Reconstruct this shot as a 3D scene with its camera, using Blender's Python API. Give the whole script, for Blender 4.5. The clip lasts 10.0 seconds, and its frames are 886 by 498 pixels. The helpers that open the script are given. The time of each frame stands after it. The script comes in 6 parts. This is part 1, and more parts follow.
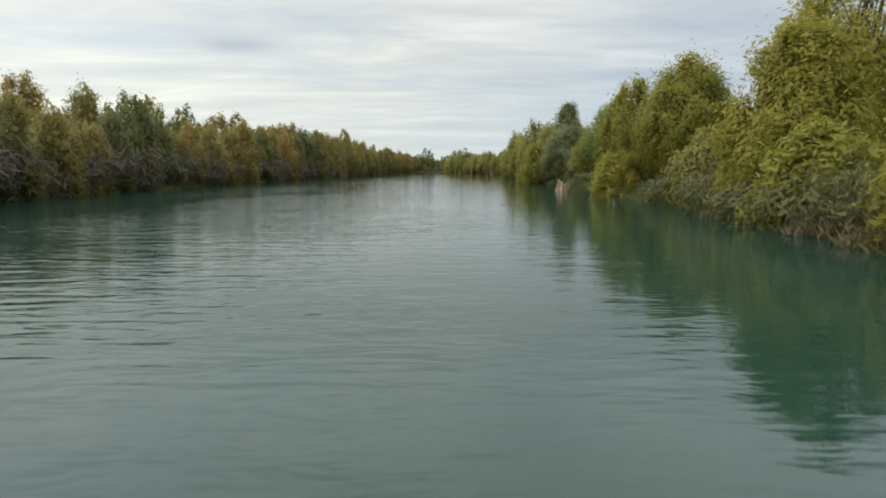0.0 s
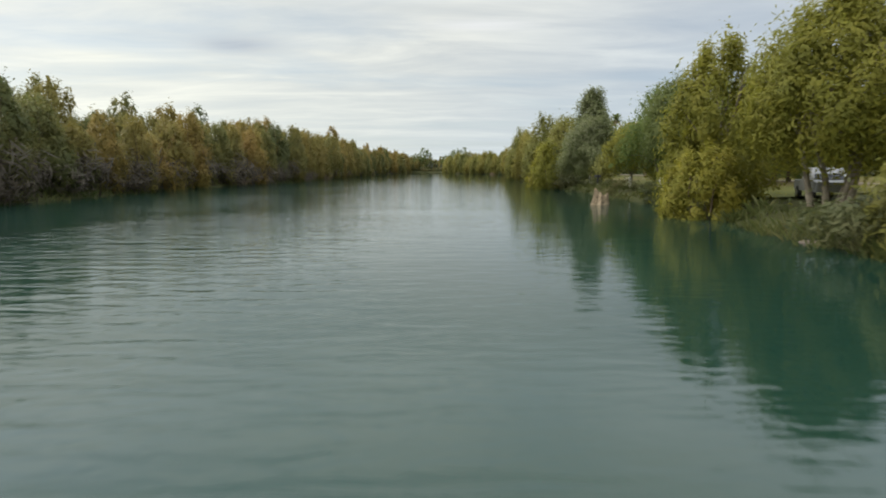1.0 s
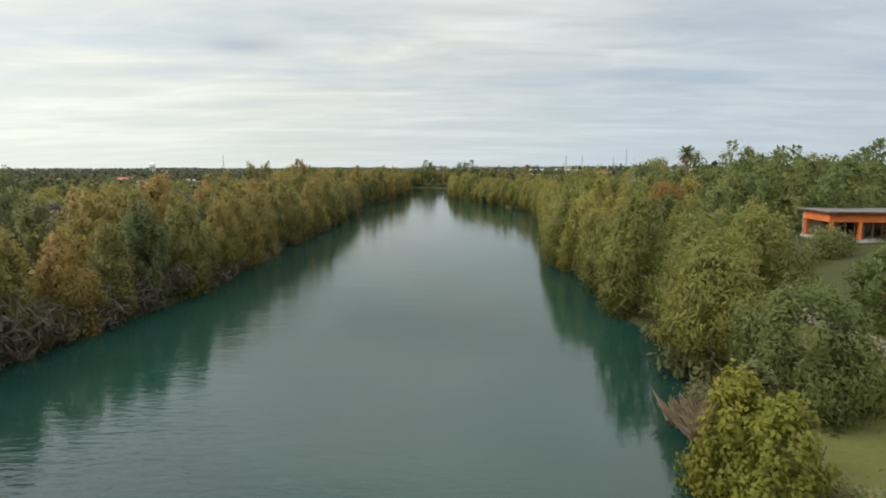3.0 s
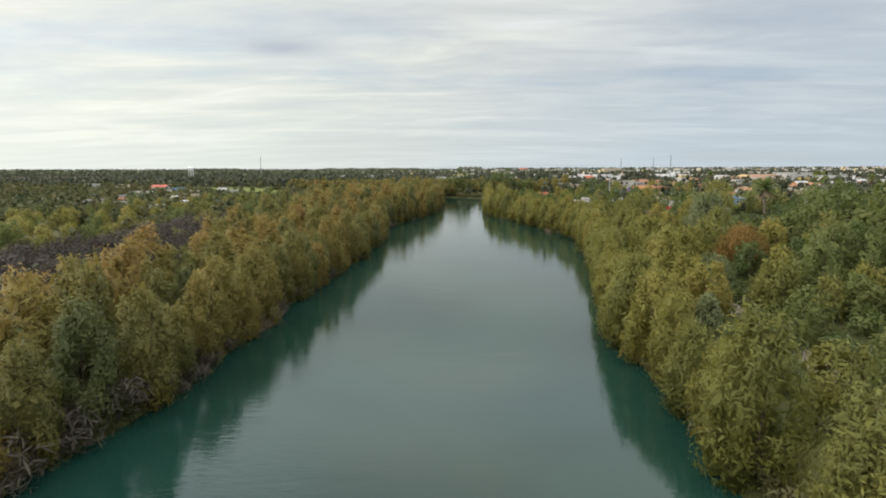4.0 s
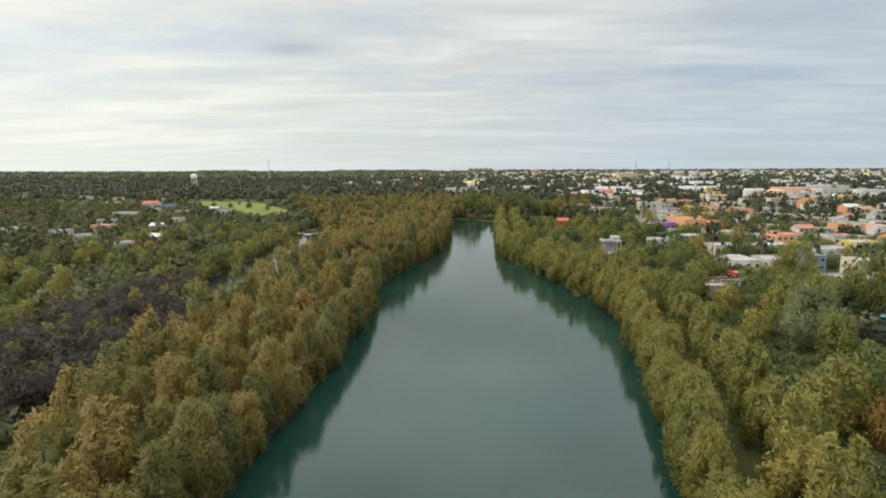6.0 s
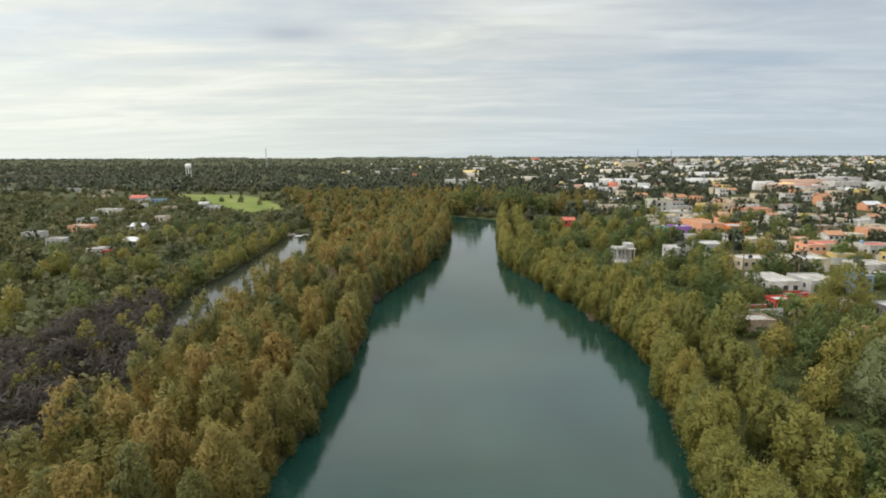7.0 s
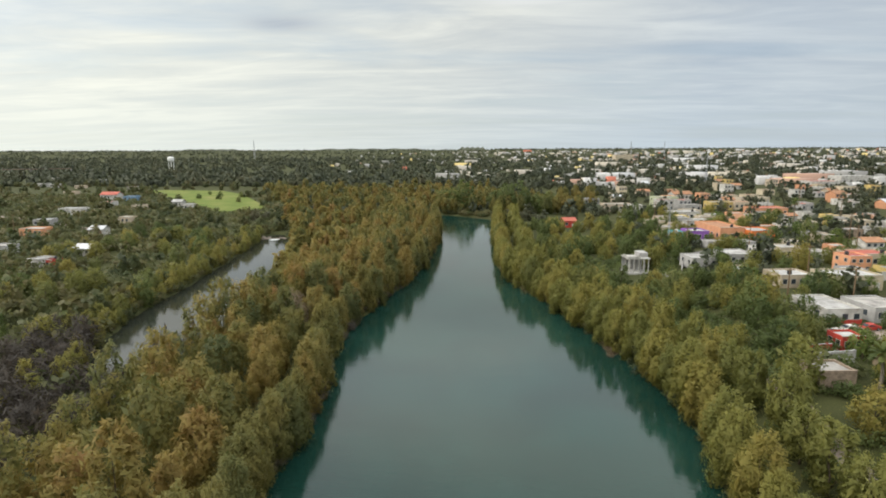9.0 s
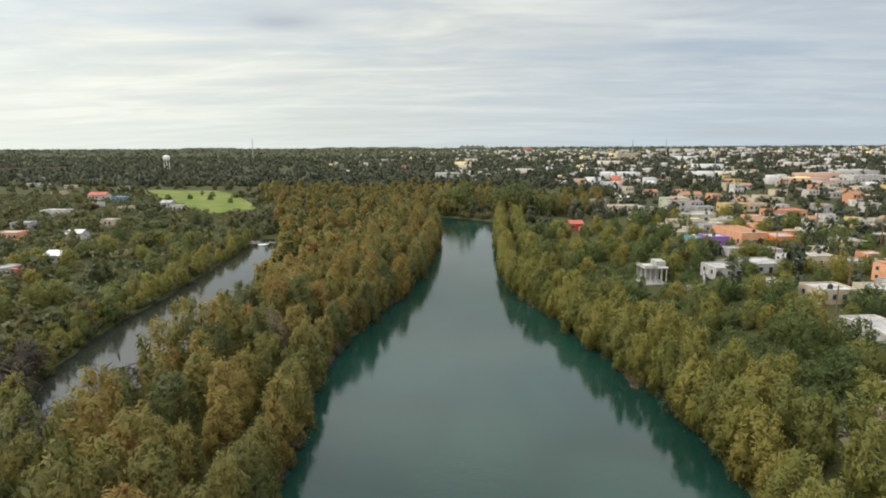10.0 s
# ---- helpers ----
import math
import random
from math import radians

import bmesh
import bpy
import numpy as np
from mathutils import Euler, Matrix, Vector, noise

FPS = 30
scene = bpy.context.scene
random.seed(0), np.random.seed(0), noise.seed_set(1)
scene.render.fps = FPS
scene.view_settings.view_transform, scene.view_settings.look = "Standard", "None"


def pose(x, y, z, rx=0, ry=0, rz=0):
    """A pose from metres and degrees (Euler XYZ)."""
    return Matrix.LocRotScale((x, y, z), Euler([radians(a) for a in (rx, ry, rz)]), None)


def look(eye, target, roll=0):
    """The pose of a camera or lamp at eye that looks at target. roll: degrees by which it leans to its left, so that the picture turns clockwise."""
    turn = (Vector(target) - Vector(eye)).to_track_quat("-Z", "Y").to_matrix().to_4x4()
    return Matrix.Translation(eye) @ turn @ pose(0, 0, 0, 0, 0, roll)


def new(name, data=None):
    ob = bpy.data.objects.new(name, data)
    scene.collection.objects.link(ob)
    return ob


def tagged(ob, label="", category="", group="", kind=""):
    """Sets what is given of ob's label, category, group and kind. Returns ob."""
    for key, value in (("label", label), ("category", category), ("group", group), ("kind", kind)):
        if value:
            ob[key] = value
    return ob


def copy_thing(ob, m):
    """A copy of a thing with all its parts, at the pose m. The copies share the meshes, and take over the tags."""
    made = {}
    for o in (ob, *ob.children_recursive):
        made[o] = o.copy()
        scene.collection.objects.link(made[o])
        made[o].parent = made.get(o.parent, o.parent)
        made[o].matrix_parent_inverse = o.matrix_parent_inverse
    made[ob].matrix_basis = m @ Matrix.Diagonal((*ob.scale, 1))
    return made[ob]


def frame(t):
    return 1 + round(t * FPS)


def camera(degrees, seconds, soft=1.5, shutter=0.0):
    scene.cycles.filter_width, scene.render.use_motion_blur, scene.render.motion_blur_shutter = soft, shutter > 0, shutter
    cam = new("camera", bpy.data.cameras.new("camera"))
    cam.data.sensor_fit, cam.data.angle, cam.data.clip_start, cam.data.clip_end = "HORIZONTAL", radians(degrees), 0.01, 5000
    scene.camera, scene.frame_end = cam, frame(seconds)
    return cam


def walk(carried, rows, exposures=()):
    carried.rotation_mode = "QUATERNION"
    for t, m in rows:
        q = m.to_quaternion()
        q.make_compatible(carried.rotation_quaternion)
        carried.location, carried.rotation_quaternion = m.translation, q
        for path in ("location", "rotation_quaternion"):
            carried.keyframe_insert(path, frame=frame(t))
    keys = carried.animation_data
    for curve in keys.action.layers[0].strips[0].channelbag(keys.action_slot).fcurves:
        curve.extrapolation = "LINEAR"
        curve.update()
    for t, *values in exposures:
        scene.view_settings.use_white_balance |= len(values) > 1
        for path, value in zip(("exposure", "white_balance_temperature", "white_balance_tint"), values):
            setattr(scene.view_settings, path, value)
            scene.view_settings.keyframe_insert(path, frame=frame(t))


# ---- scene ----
cam = camera(75.3, 10.0, soft=1.85, shutter=0.08)
PATH = [
    (0.0, pose(0.80, 7.24, 1.91, 82.12, 0.12, 0.15)),
    (0.5, pose(1.27, 15.00, 2.00, 82.11, 0.12, 0.15)),
    (1.0, pose(1.60, 23.30, 2.25, 82.10, 0.13, 0.10)),
    (1.1, pose(1.58, 27.16, 2.62, 82.10, 0.13, 0.06)),
    (1.2, pose(1.55, 31.02, 3.05, 82.11, 0.13, 0.02)),
    (1.3, pose(1.52, 34.88, 3.50, 82.12, 0.13, -0.02)),
    (1.4, pose(1.50, 38.74, 4.02, 82.12, 0.13, -0.04)),
    (1.5, pose(1.48, 42.60, 4.60, 82.12, 0.13, -0.05)),
    (1.7, pose(1.50, 47.40, 5.85, 82.09, 0.13, 0.08)),
    (2.0, pose(1.53, 52.90, 7.50, 82.12, 0.13, 0.05)),
    (2.5, pose(1.55, 61.40, 10.43, 82.08, 0.14, 0.46)),
    (3.0, pose(1.76, 69.60, 13.00, 82.09, 0.14, 0.62)),
    (3.2, pose(1.78, 72.70, 14.05, 82.09, 0.14, 1.00)),
    (4.3, pose(1.75, 90.30, 21.25, 82.10, 0.15, 4.86)),
    (4.5, pose(1.90, 93.90, 22.47, 82.10, 0.15, 5.03)),
    (5.0, pose(1.75, 102.70, 25.46, 82.10, 0.16, 5.10)),
    (5.5, pose(1.40, 111.60, 28.43, 82.10, 0.17, 5.12)),
    (6.0, pose(0.98, 120.10, 31.38, 82.10, 0.18, 5.14)),
    (6.2, pose(0.80, 123.40, 32.50, 81.88, 0.18, 5.12)),
    (7.3, pose(-0.50, 141.60, 37.50, 80.35, 0.20, 5.10)),
    (7.5, pose(-0.62, 144.10, 38.15, 80.12, 0.20, 5.10)),
    (8.0, pose(-0.90, 149.10, 38.10, 80.22, 0.21, 4.30)),
    (8.5, pose(-1.20, 154.10, 38.00, 80.07, 0.22, 4.26)),
    (9.0, pose(-1.50, 160.30, 37.85, 79.97, 0.23, 4.26)),
    (9.5, pose(-1.90, 167.40, 37.77, 79.92, 0.24, 4.26)),
    (10.0, pose(-2.29, 174.70, 38.04, 79.81, 0.25, 4.26)),
]
walk(cam, PATH, exposures=((0.0, 0.06), (1.0, 0.04), (3.0, 0.0), (10.0, -0.03)))

# ---- light: an overcast afternoon, the sun veiled to the west ----
SUN_AZ, SUN_EL = radians(-78), radians(42)
SUN_DIR = Vector((math.sin(SUN_AZ) * math.cos(SUN_EL), math.cos(SUN_AZ) * math.cos(SUN_EL), math.sin(SUN_EL)))
sun = new("sun", bpy.data.lights.new("sun", "SUN"))
sun.data.energy, sun.data.angle, sun.data.color = 1.7, radians(22), (1.0, 0.95, 0.86)
sun.matrix_world = look(SUN_DIR * 500, (0, 0, 0))


def links(tree):
    def make(kind, **values):
        n = tree.nodes.new(kind)
        for k, v in values.items():
            setattr(n, k, v)
        return n
    return make, tree.links.new


world = bpy.data.worlds.new("sky")
scene.world = world
world.use_nodes = True
W = world.node_tree
W.nodes.clear()
N, L = links(W)


def math_node(make, link, op, a, b=None, clamp=False):
    n = make("ShaderNodeMath", operation=op, use_clamp=clamp)
    for i, v in enumerate((a, b)):
        if v is None:
            continue
        if isinstance(v, (int, float)):
            n.inputs[i].default_value = v
        else:
            link(v, n.inputs[i])
    return n.outputs[0]


def mix_node(make, link, fac, a, b, blend="MIX"):
    n = make("ShaderNodeMix", data_type="RGBA", blend_type=blend)
    for sock, v in ((n.inputs[0], fac), (n.inputs[6], a), (n.inputs[7], b)):
        if isinstance(v, (int, float)):
            sock.default_value = v
        elif isinstance(v, tuple):
            sock.default_value = (*v, 1)
        else:
            link(v, sock)
    return n.outputs[2]


def ramp_node(make, link, fac, stops, mode="LINEAR"):
    n = make("ShaderNodeValToRGB")
    n.color_ramp.interpolation = mode
    e = n.color_ramp.elements
    while len(e) < len(stops):
        e.new(0.5)
    for el, (p, c) in zip(e, stops):
        el.position = p
        el.color = (*c, 1) if isinstance(c, tuple) else (c, c, c, 1)
    link(fac, n.inputs[0])
    return n.outputs[0]


def noise_node(make, link, vec, scale, detail=4.0, rough=0.55, distort=0.0):
    n = make("ShaderNodeTexNoise")
    n.inputs["Scale"].default_value, n.inputs["Detail"].default_value = scale, detail
    n.inputs["Roughness"].default_value, n.inputs["Distortion"].default_value = rough, distort
    if vec is not None:
        link(vec, n.inputs["Vector"])
    return n.outputs["Fac"]


def build_sky():
    sky = N("ShaderNodeTexSky", sky_type="NISHITA", sun_disc=False, sun_elevation=SUN_EL, sun_rotation=SUN_AZ)
    clear = N("ShaderNodeVectorMath", operation="SCALE")
    clear.inputs[3].default_value = 0.13
    L(sky.outputs[0], clear.inputs[0])
    co = N("ShaderNodeTexCoord").outputs["Generated"]
    sep = N("ShaderNodeSeparateXYZ")
    L(co, sep.inputs[0])
    up = math_node(N, L, "MAXIMUM", sep.outputs[2], 0.0)
    den = math_node(N, L, "ADD", up, 0.07)
    u = math_node(N, L, "DIVIDE", sep.outputs[0], den)
    v = math_node(N, L, "DIVIDE", sep.outputs[1], den)
    sheet = N("ShaderNodeCombineXYZ")
    L(u, sheet.inputs[0]), L(v, sheet.inputs[1])
    turn = N("ShaderNodeMapping")
    turn.inputs["Rotation"].default_value = (0, 0, radians(12))
    turn.inputs["Scale"].default_value = (0.40, 0.95, 1)
    L(sheet.outputs[0], turn.inputs[0])
    broad = noise_node(N, L, turn.outputs[0], 0.55, 5, 0.55, 0.4)
    fine = noise_node(N, L, turn.outputs[0], 1.9, 6, 0.62, 0.6)
    # how near a direction is to the veiled sun, 0 to 1
    dot = N("ShaderNodeVectorMath", operation="DOT_PRODUCT")
    L(co, dot.inputs[0])
    dot.inputs[1].default_value = SUN_DIR
    glow = math_node(N, L, "MULTIPLY_ADD", dot.outputs["Value"], 0.5)
    glow.node.inputs[2].default_value = 0.5
    veil = ramp_node(N, L, glow, ((0.0, (0.42, 0.47, 0.53)), (0.48, (0.54, 0.605, 0.67)), (0.64, (0.67, 0.705, 0.70)), (0.80, (0.84, 0.86, 0.80)), (0.92, (0.99, 0.99, 0.92))))
    # the blue shows low down only; overhead the cloud is white
    veil = mix_node(N, L, ramp_node(N, L, up, ((0.22, 0.0), (0.6, 0.8))), veil, (0.70, 0.70, 0.68))
    shade = ramp_node(N, L, math_node(N, L, "ADD", math_node(N, L, "MULTIPLY", broad, 0.58), math_node(N, L, "MULTIPLY", fine, 0.42)),
                      ((0.37, (0.77, 0.81, 0.86)), (0.44, (0.89, 0.91, 0.935)), (0.50, (0.99, 0.99, 0.985)), (0.60, (1.22, 1.19, 1.13))))
    cloud = mix_node(N, L, 1.0, veil, shade, "MULTIPLY")
    # one darker shred and one bright wisp of cloud
    def wisp(u0, v0, su, sv):
        a = math_node(N, L, "DIVIDE", math_node(N, L, "SUBTRACT", u, u0), su)
        b = math_node(N, L, "DIVIDE", math_node(N, L, "SUBTRACT", v, v0), sv)
        r2 = math_node(N, L, "ADD", math_node(N, L, "MULTIPLY", a, a), math_node(N, L, "MULTIPLY", b, b))
        near = math_node(N, L, "POWER", 0.37, r2)
        return math_node(N, L, "MULTIPLY", near, ramp_node(N, L, fine, ((0.35, 0.3), (0.6, 1.0))))
    cloud = mix_node(N, L, wisp(-1.23, 3.53, 0.24, 0.20), cloud, (0.50, 0.53, 0.56))
    cloud = mix_node(N, L, wisp(0.22, 3.22, 0.27, 0.09), cloud, (0.84, 0.86, 0.86))
    cover = ramp_node(N, L, broad, ((0.34, 0.60), (0.52, 0.97)))
    mixed = mix_node(N, L, cover, clear.outputs[0], cloud)
    # paler towards the horizon
    low = ramp_node(N, L, up, ((0.0, 0.75), (0.10, 0.25), (0.2, 0.0)))
    pale = mix_node(N, L, 1.0, veil, (1.06, 1.10, 1.09), "MULTIPLY")
    mixed = mix_node(N, L, low, mixed, pale)
    # an overcast sky is brighter overhead than at its rim
    over = ramp_node(N, L, up, ((0.0, 0.313), (0.26, 0.313), (0.40, 0.74), (0.6, 0.86), (1.0, 0.97)))
    mixed = mix_node(N, L, 1.0, mixed, over, "MULTIPLY")
    back = N("ShaderNodeBackground")
    L(mixed, back.inputs[0])
    back.inputs[1].default_value = 3.2
    L(back.outputs[0], N("ShaderNodeOutputWorld").inputs[0])


build_sky()


# ---- materials ----
def material(name):
    m = bpy.data.materials.new(name)
    m.use_nodes = True
    t = m.node_tree
    t.nodes.clear()
    make, link = links(t)
    out = make("ShaderNodeOutputMaterial")
    sh = make("ShaderNodeBsdfPrincipled")
    link(sh.outputs[0], out.inputs[0])
    return m, make, link, sh, out


def relief(make, link, sh, height, strength, distance):
    b = make("ShaderNodeBump")
    b.inputs["Strength"].default_value, b.inputs["Distance"].default_value = strength, distance
    link(height, b.inputs["Height"])
    link(b.outputs[0], sh.inputs["Normal"])


def place(make, link):
    """World position, so that texture sizes are metres."""
    return make("ShaderNodeNewGeometry").outputs["Position"]


def plain(name, a, b, scale=1.2, rough=0.8, metal=0.0, grain=14.0, bump=0.25, spec=0.3, vary=0.12):
    """Paint, plaster, concrete, wood: two tones in patches, a fine grain, a little change from piece to piece."""
    m, make, link, sh, out = material(name)
    pos = place(make, link)
    patch = noise_node(make, link, pos, scale, 5, 0.6)
    fine = noise_node(make, link, pos, grain, 3, 0.6)
    tone = math_node(make, link, "ADD", math_node(make, link, "MULTIPLY", patch, 0.75), math_node(make, link, "MULTIPLY", fine, 0.25))
    col = ramp_node(make, link, tone, ((0.36, b), (0.6, a)))
    rnd = make("ShaderNodeObjectInfo").outputs["Random"]
    hsv = make("ShaderNodeHueSaturation")
    link(col, hsv.inputs["Color"])
    link(math_node(make, link, "ADD", math_node(make, link, "MULTIPLY", rnd, vary * 2), 1 - vary), hsv.inputs["Value"])
    link(hsv.outputs[0], sh.inputs["Base Color"])
    sh.inputs["Roughness"].default_value, sh.inputs["Metallic"].default_value = rough, metal
    sh.inputs["Specular IOR Level"].default_value = spec
    relief(make, link, sh, fine, bump, 0.02)
    return m


def foliage(name, tones, leafy=0.22, own=0.50, where=0.28, patch=0.13, through_light=0.46):
    """Leaves: tones from dark to light, chosen by the single leaf, by the tree and by patches of the stand."""
    m, make, link, sh, out = material(name)
    geo = make("ShaderNodeNewGeometry")
    rnd = make("ShaderNodeObjectInfo").outputs["Random"]
    stand = noise_node(make, link, geo.outputs["Position"], patch, 3, 0.6)
    stand = ramp_node(make, link, stand, ((0.3, 0.0), (0.7, 1.0)))
    f = math_node(make, link, "MULTIPLY", geo.outputs["Random Per Island"], leafy)
    f = math_node(make, link, "ADD", f, math_node(make, link, "MULTIPLY", rnd, own))
    f = math_node(make, link, "ADD", f, math_node(make, link, "MULTIPLY", stand, where))
    n = len(tones) - 1
    tones = tuple((0.965 * r, 1.01 * g, 1.22 * b) for r, g, b in tones)
    col = ramp_node(make, link, f, tuple((0.08 + 0.84 * i / n, c) for i, c in enumerate(tones)))
    link(col, sh.inputs["Base Color"])
    sh.inputs["Roughness"].default_value, sh.inputs["Specular IOR Level"].default_value = 0.62, 0.25
    if through_light:
        tr = make("ShaderNodeBsdfTranslucent")
        link(col, tr.inputs[0])
        mx = make("ShaderNodeMixShader")
        mx.inputs[0].default_value = through_light
        link(sh.outputs[0], mx.inputs[1]), link(tr.outputs[0], mx.inputs[2])
        link(mx.outputs[0], out.inputs[0])
    return m


def ground_material():
    m, make, link, sh, out = material("meadow_soil")
    pos = place(make, link)
    big = noise_node(make, link, pos, 0.045, 5, 0.6, 0.5)
    mid = noise_node(make, link, pos, 0.30, 6, 0.7)
    fine = noise_node(make, link, pos, 6.0, 4, 0.7)
    grass = ramp_node(make, link, fine, ((0.3, (0.030, 0.036, 0.014)), (0.7, (0.066, 0.068, 0.026))))
    soil = ramp_node(make, link, fine, ((0.3, (0.075, 0.058, 0.036)), (0.7, (0.15, 0.12, 0.078))))
    f = math_node(make, link, "ADD", math_node(make, link, "MULTIPLY", big, 0.6), math_node(make, link, "MULTIPLY", mid, 0.4))
    col = mix_node(make, link, ramp_node(make, link, f, ((0.57, 0.0), (0.72, 0.75))), grass, soil)
    link(col, sh.inputs["Base Color"])
    sh.inputs["Roughness"].default_value, sh.inputs["Specular IOR Level"].default_value = 0.95, 0.1
    relief(make, link, sh, fine, 0.6, 0.08)
    return m


def lawn_material(name, tones):
    m, make, link, sh, out = material(name)
    pos = place(make, link)
    big = noise_node(make, link, pos, 0.05, 4, 0.6, 0.4)
    fine = noise_node(make, link, pos, 3.0, 4, 0.7)
    f = math_node(make, link, "ADD", math_node(make, link, "MULTIPLY", big, 0.7), math_node(make, link, "MULTIPLY", fine, 0.3))
    link(ramp_node(make, link, f, tuple(zip((0.36, 0.5, 0.64), tones))), sh.inputs["Base Color"])
    sh.inputs["Roughness"].default_value, sh.inputs["Specular IOR Level"].default_value = 0.95, 0.1
    return m


def water_material():
    m, make, link, sh, out = material("river_water")
    pos = place(make, link)
    drift = noise_node(make, link, pos, 0.05, 3, 0.5, 0.6)
    teal = ramp_node(make, link, drift, ((0.35, (0.005, 0.023, 0.0172)), (0.65, (0.008, 0.033, 0.0252))))
    where = make("ShaderNodeSeparateXYZ")
    link(pos, where.inputs[0])
    silt = make("ShaderNodeMapRange")
    silt.inputs["From Min"].default_value, silt.inputs["From Max"].default_value = -38, -52
    link(where.outputs[0], silt.inputs[0])
    link(mix_node(make, link, silt.outputs[0], teal, (0.020, 0.023, 0.018)), sh.inputs["Base Color"])
    sh.inputs["Roughness"].default_value, sh.inputs["IOR"].default_value = 0.03, 1.333
    sh.inputs["Specular IOR Level"].default_value = 0.5
    stretch = make("ShaderNodeMapping")
    stretch.inputs["Scale"].default_value = (0.6, 1.25, 1)
    stretch.inputs["Rotation"].default_value = (0, 0, radians(10))
    link(pos, stretch.inputs[0])
    wave = make("ShaderNodeMapping")
    wave.inputs["Scale"].default_value = (0.42, 1.5, 1)
    wave.inputs["Rotation"].default_value = (0, 0, radians(-6))
    link(pos, wave.inputs[0])
    chop = noise_node(make, link, wave.outputs[0], 1.7, 3, 0.55, 0.5)
    swell = noise_node(make, link, stretch.outputs[0], 0.33, 2, 0.5, 0.3)
    rill = noise_node(make, link, wave.outputs[0], 4.6, 2, 0.5, 0.3)
    # breezes ruffle the open reach in patches; the lee of both banks and the upper reach stay calm
    sep = make("ShaderNodeSeparateXYZ")
    link(pos, sep.inputs[0])
    across = make("ShaderNodeMapRange")
    across.inputs["From Min"].default_value, across.inputs["From Max"].default_value = -30, 14
    link(sep.outputs[0], across.inputs[0])
    open_reach = ramp_node(make, link, across.outputs[0], ((0.05, 0.12), (0.16, 0.8), (0.40, 1.0), (0.62, 0.45), (0.82, 0.08)), "B_SPLINE")
    along = make("ShaderNodeMapRange")
    along.inputs["From Min"].default_value, along.inputs["From Max"].default_value = 15, 150
    along.inputs["To Min"].default_value, along.inputs["To Max"].default_value = 1.15, 0.2
    link(sep.outputs[1], along.inputs[0])
    patch = ramp_node(make, link, noise_node(make, link, pos, 0.045, 3, 0.55, 0.8), ((0.34, 0.35), (0.64, 1.0)), "EASE")
    breeze = math_node(make, link, "MULTIPLY", math_node(make, link, "MULTIPLY", open_reach, along.outputs[0]), patch)
    h = math_node(make, link, "ADD", math_node(make, link, "MULTIPLY", math_node(make, link, "MULTIPLY", math_node(make, link, "SUBTRACT", chop, 0.5), breeze), 0.125),
                  math_node(make, link, "ADD", math_node(make, link, "MULTIPLY", swell, 0.030), math_node(make, link, "MULTIPLY", rill, 0.008)))
    relief(make, link, sh, h, 0.6, 1.0)
    # ripples too fine to see roughen the breezy patches
    link(ramp_node(make, link, math_node(make, link, "MULTIPLY", breeze, 0.8), ((0.0, 0.02), (1.0, 0.13))), sh.inputs["Roughness"])
    return m


def glass_material(name, tint, rough=0.08):
    m, make, link, sh, out = material(name)
    pos = place(make, link)
    link(ramp_node(make, link, noise_node(make, link, pos, 0.8, 2), ((0.3, tint), (0.7, tuple(1.6 * c for c in tint)))), sh.inputs["Base Color"])
    sh.inputs["Roughness"].default_value, sh.inputs["Specular IOR Level"].default_value = rough, 0.6
    return m


M_GROUND, M_WATER = ground_material(), water_material()
M_LAWN = lawn_material("mown_grass", ((0.080, 0.115, 0.024), (0.120, 0.150, 0.034), (0.180, 0.175, 0.060)))
M_PARK = lawn_material("worn_grass", ((0.058, 0.070, 0.020), (0.095, 0.095, 0.030), (0.150, 0.115, 0.055)))
M_BARK = plain("bark", (0.13, 0.10, 0.07), (0.055, 0.042, 0.03), 2.5, 0.9, 0, 20, 0.7, 0.1)
M_PALE_BARK = plain("pale_bark", (0.25, 0.22, 0.17), (0.12, 0.10, 0.075), 2.5, 0.9, 0, 20, 0.6, 0.1)
M_LIME = plain("limewash", (0.78, 0.77, 0.73), (0.62, 0.60, 0.54), 3.0, 0.9)
M_WILLOW = foliage("willow_leaves", ((0.088, 0.104, 0.033), (0.146, 0.144, 0.038), (0.222, 0.184, 0.042), (0.268, 0.190, 0.043), (0.284, 0.162, 0.046)), 0.14, 0.52, 0.30)
M_WILLOW_WOOD = foliage("island_wood_leaves", ((0.088, 0.104, 0.033), (0.146, 0.144, 0.038), (0.222, 0.184, 0.042), (0.268, 0.190, 0.043), (0.284, 0.162, 0.046)), 0.14, 0.0, 0.86, 0.11)
M_OLIVE = foliage("riverside_leaves", ((0.125, 0.130, 0.032), (0.190, 0.184, 0.038), (0.255, 0.222, 0.044), (0.300, 0.228, 0.048)))
M_LIGHT = foliage("yellow_green_leaves", ((0.140, 0.150, 0.024), (0.225, 0.212, 0.026), (0.310, 0.255, 0.032)), 0.34, 0.4, 0.26, 0.3, 0.5)
M_FRESH = foliage("fresh_green_leaves", ((0.085, 0.120, 0.026), (0.130, 0.168, 0.034), (0.185, 0.205, 0.044)), 0.3, 0.4, 0.3, 0.3)
M_GREEN = foliage("green_leaves", ((0.066, 0.088, 0.025), (0.104, 0.130, 0.032), (0.146, 0.162, 0.039), (0.182, 0.176, 0.048)))
M_GREY = foliage("grey_green_leaves", ((0.100, 0.120, 0.036), (0.160, 0.178, 0.056), (0.270, 0.270, 0.130)), 0.6, 0.15, 0.25)
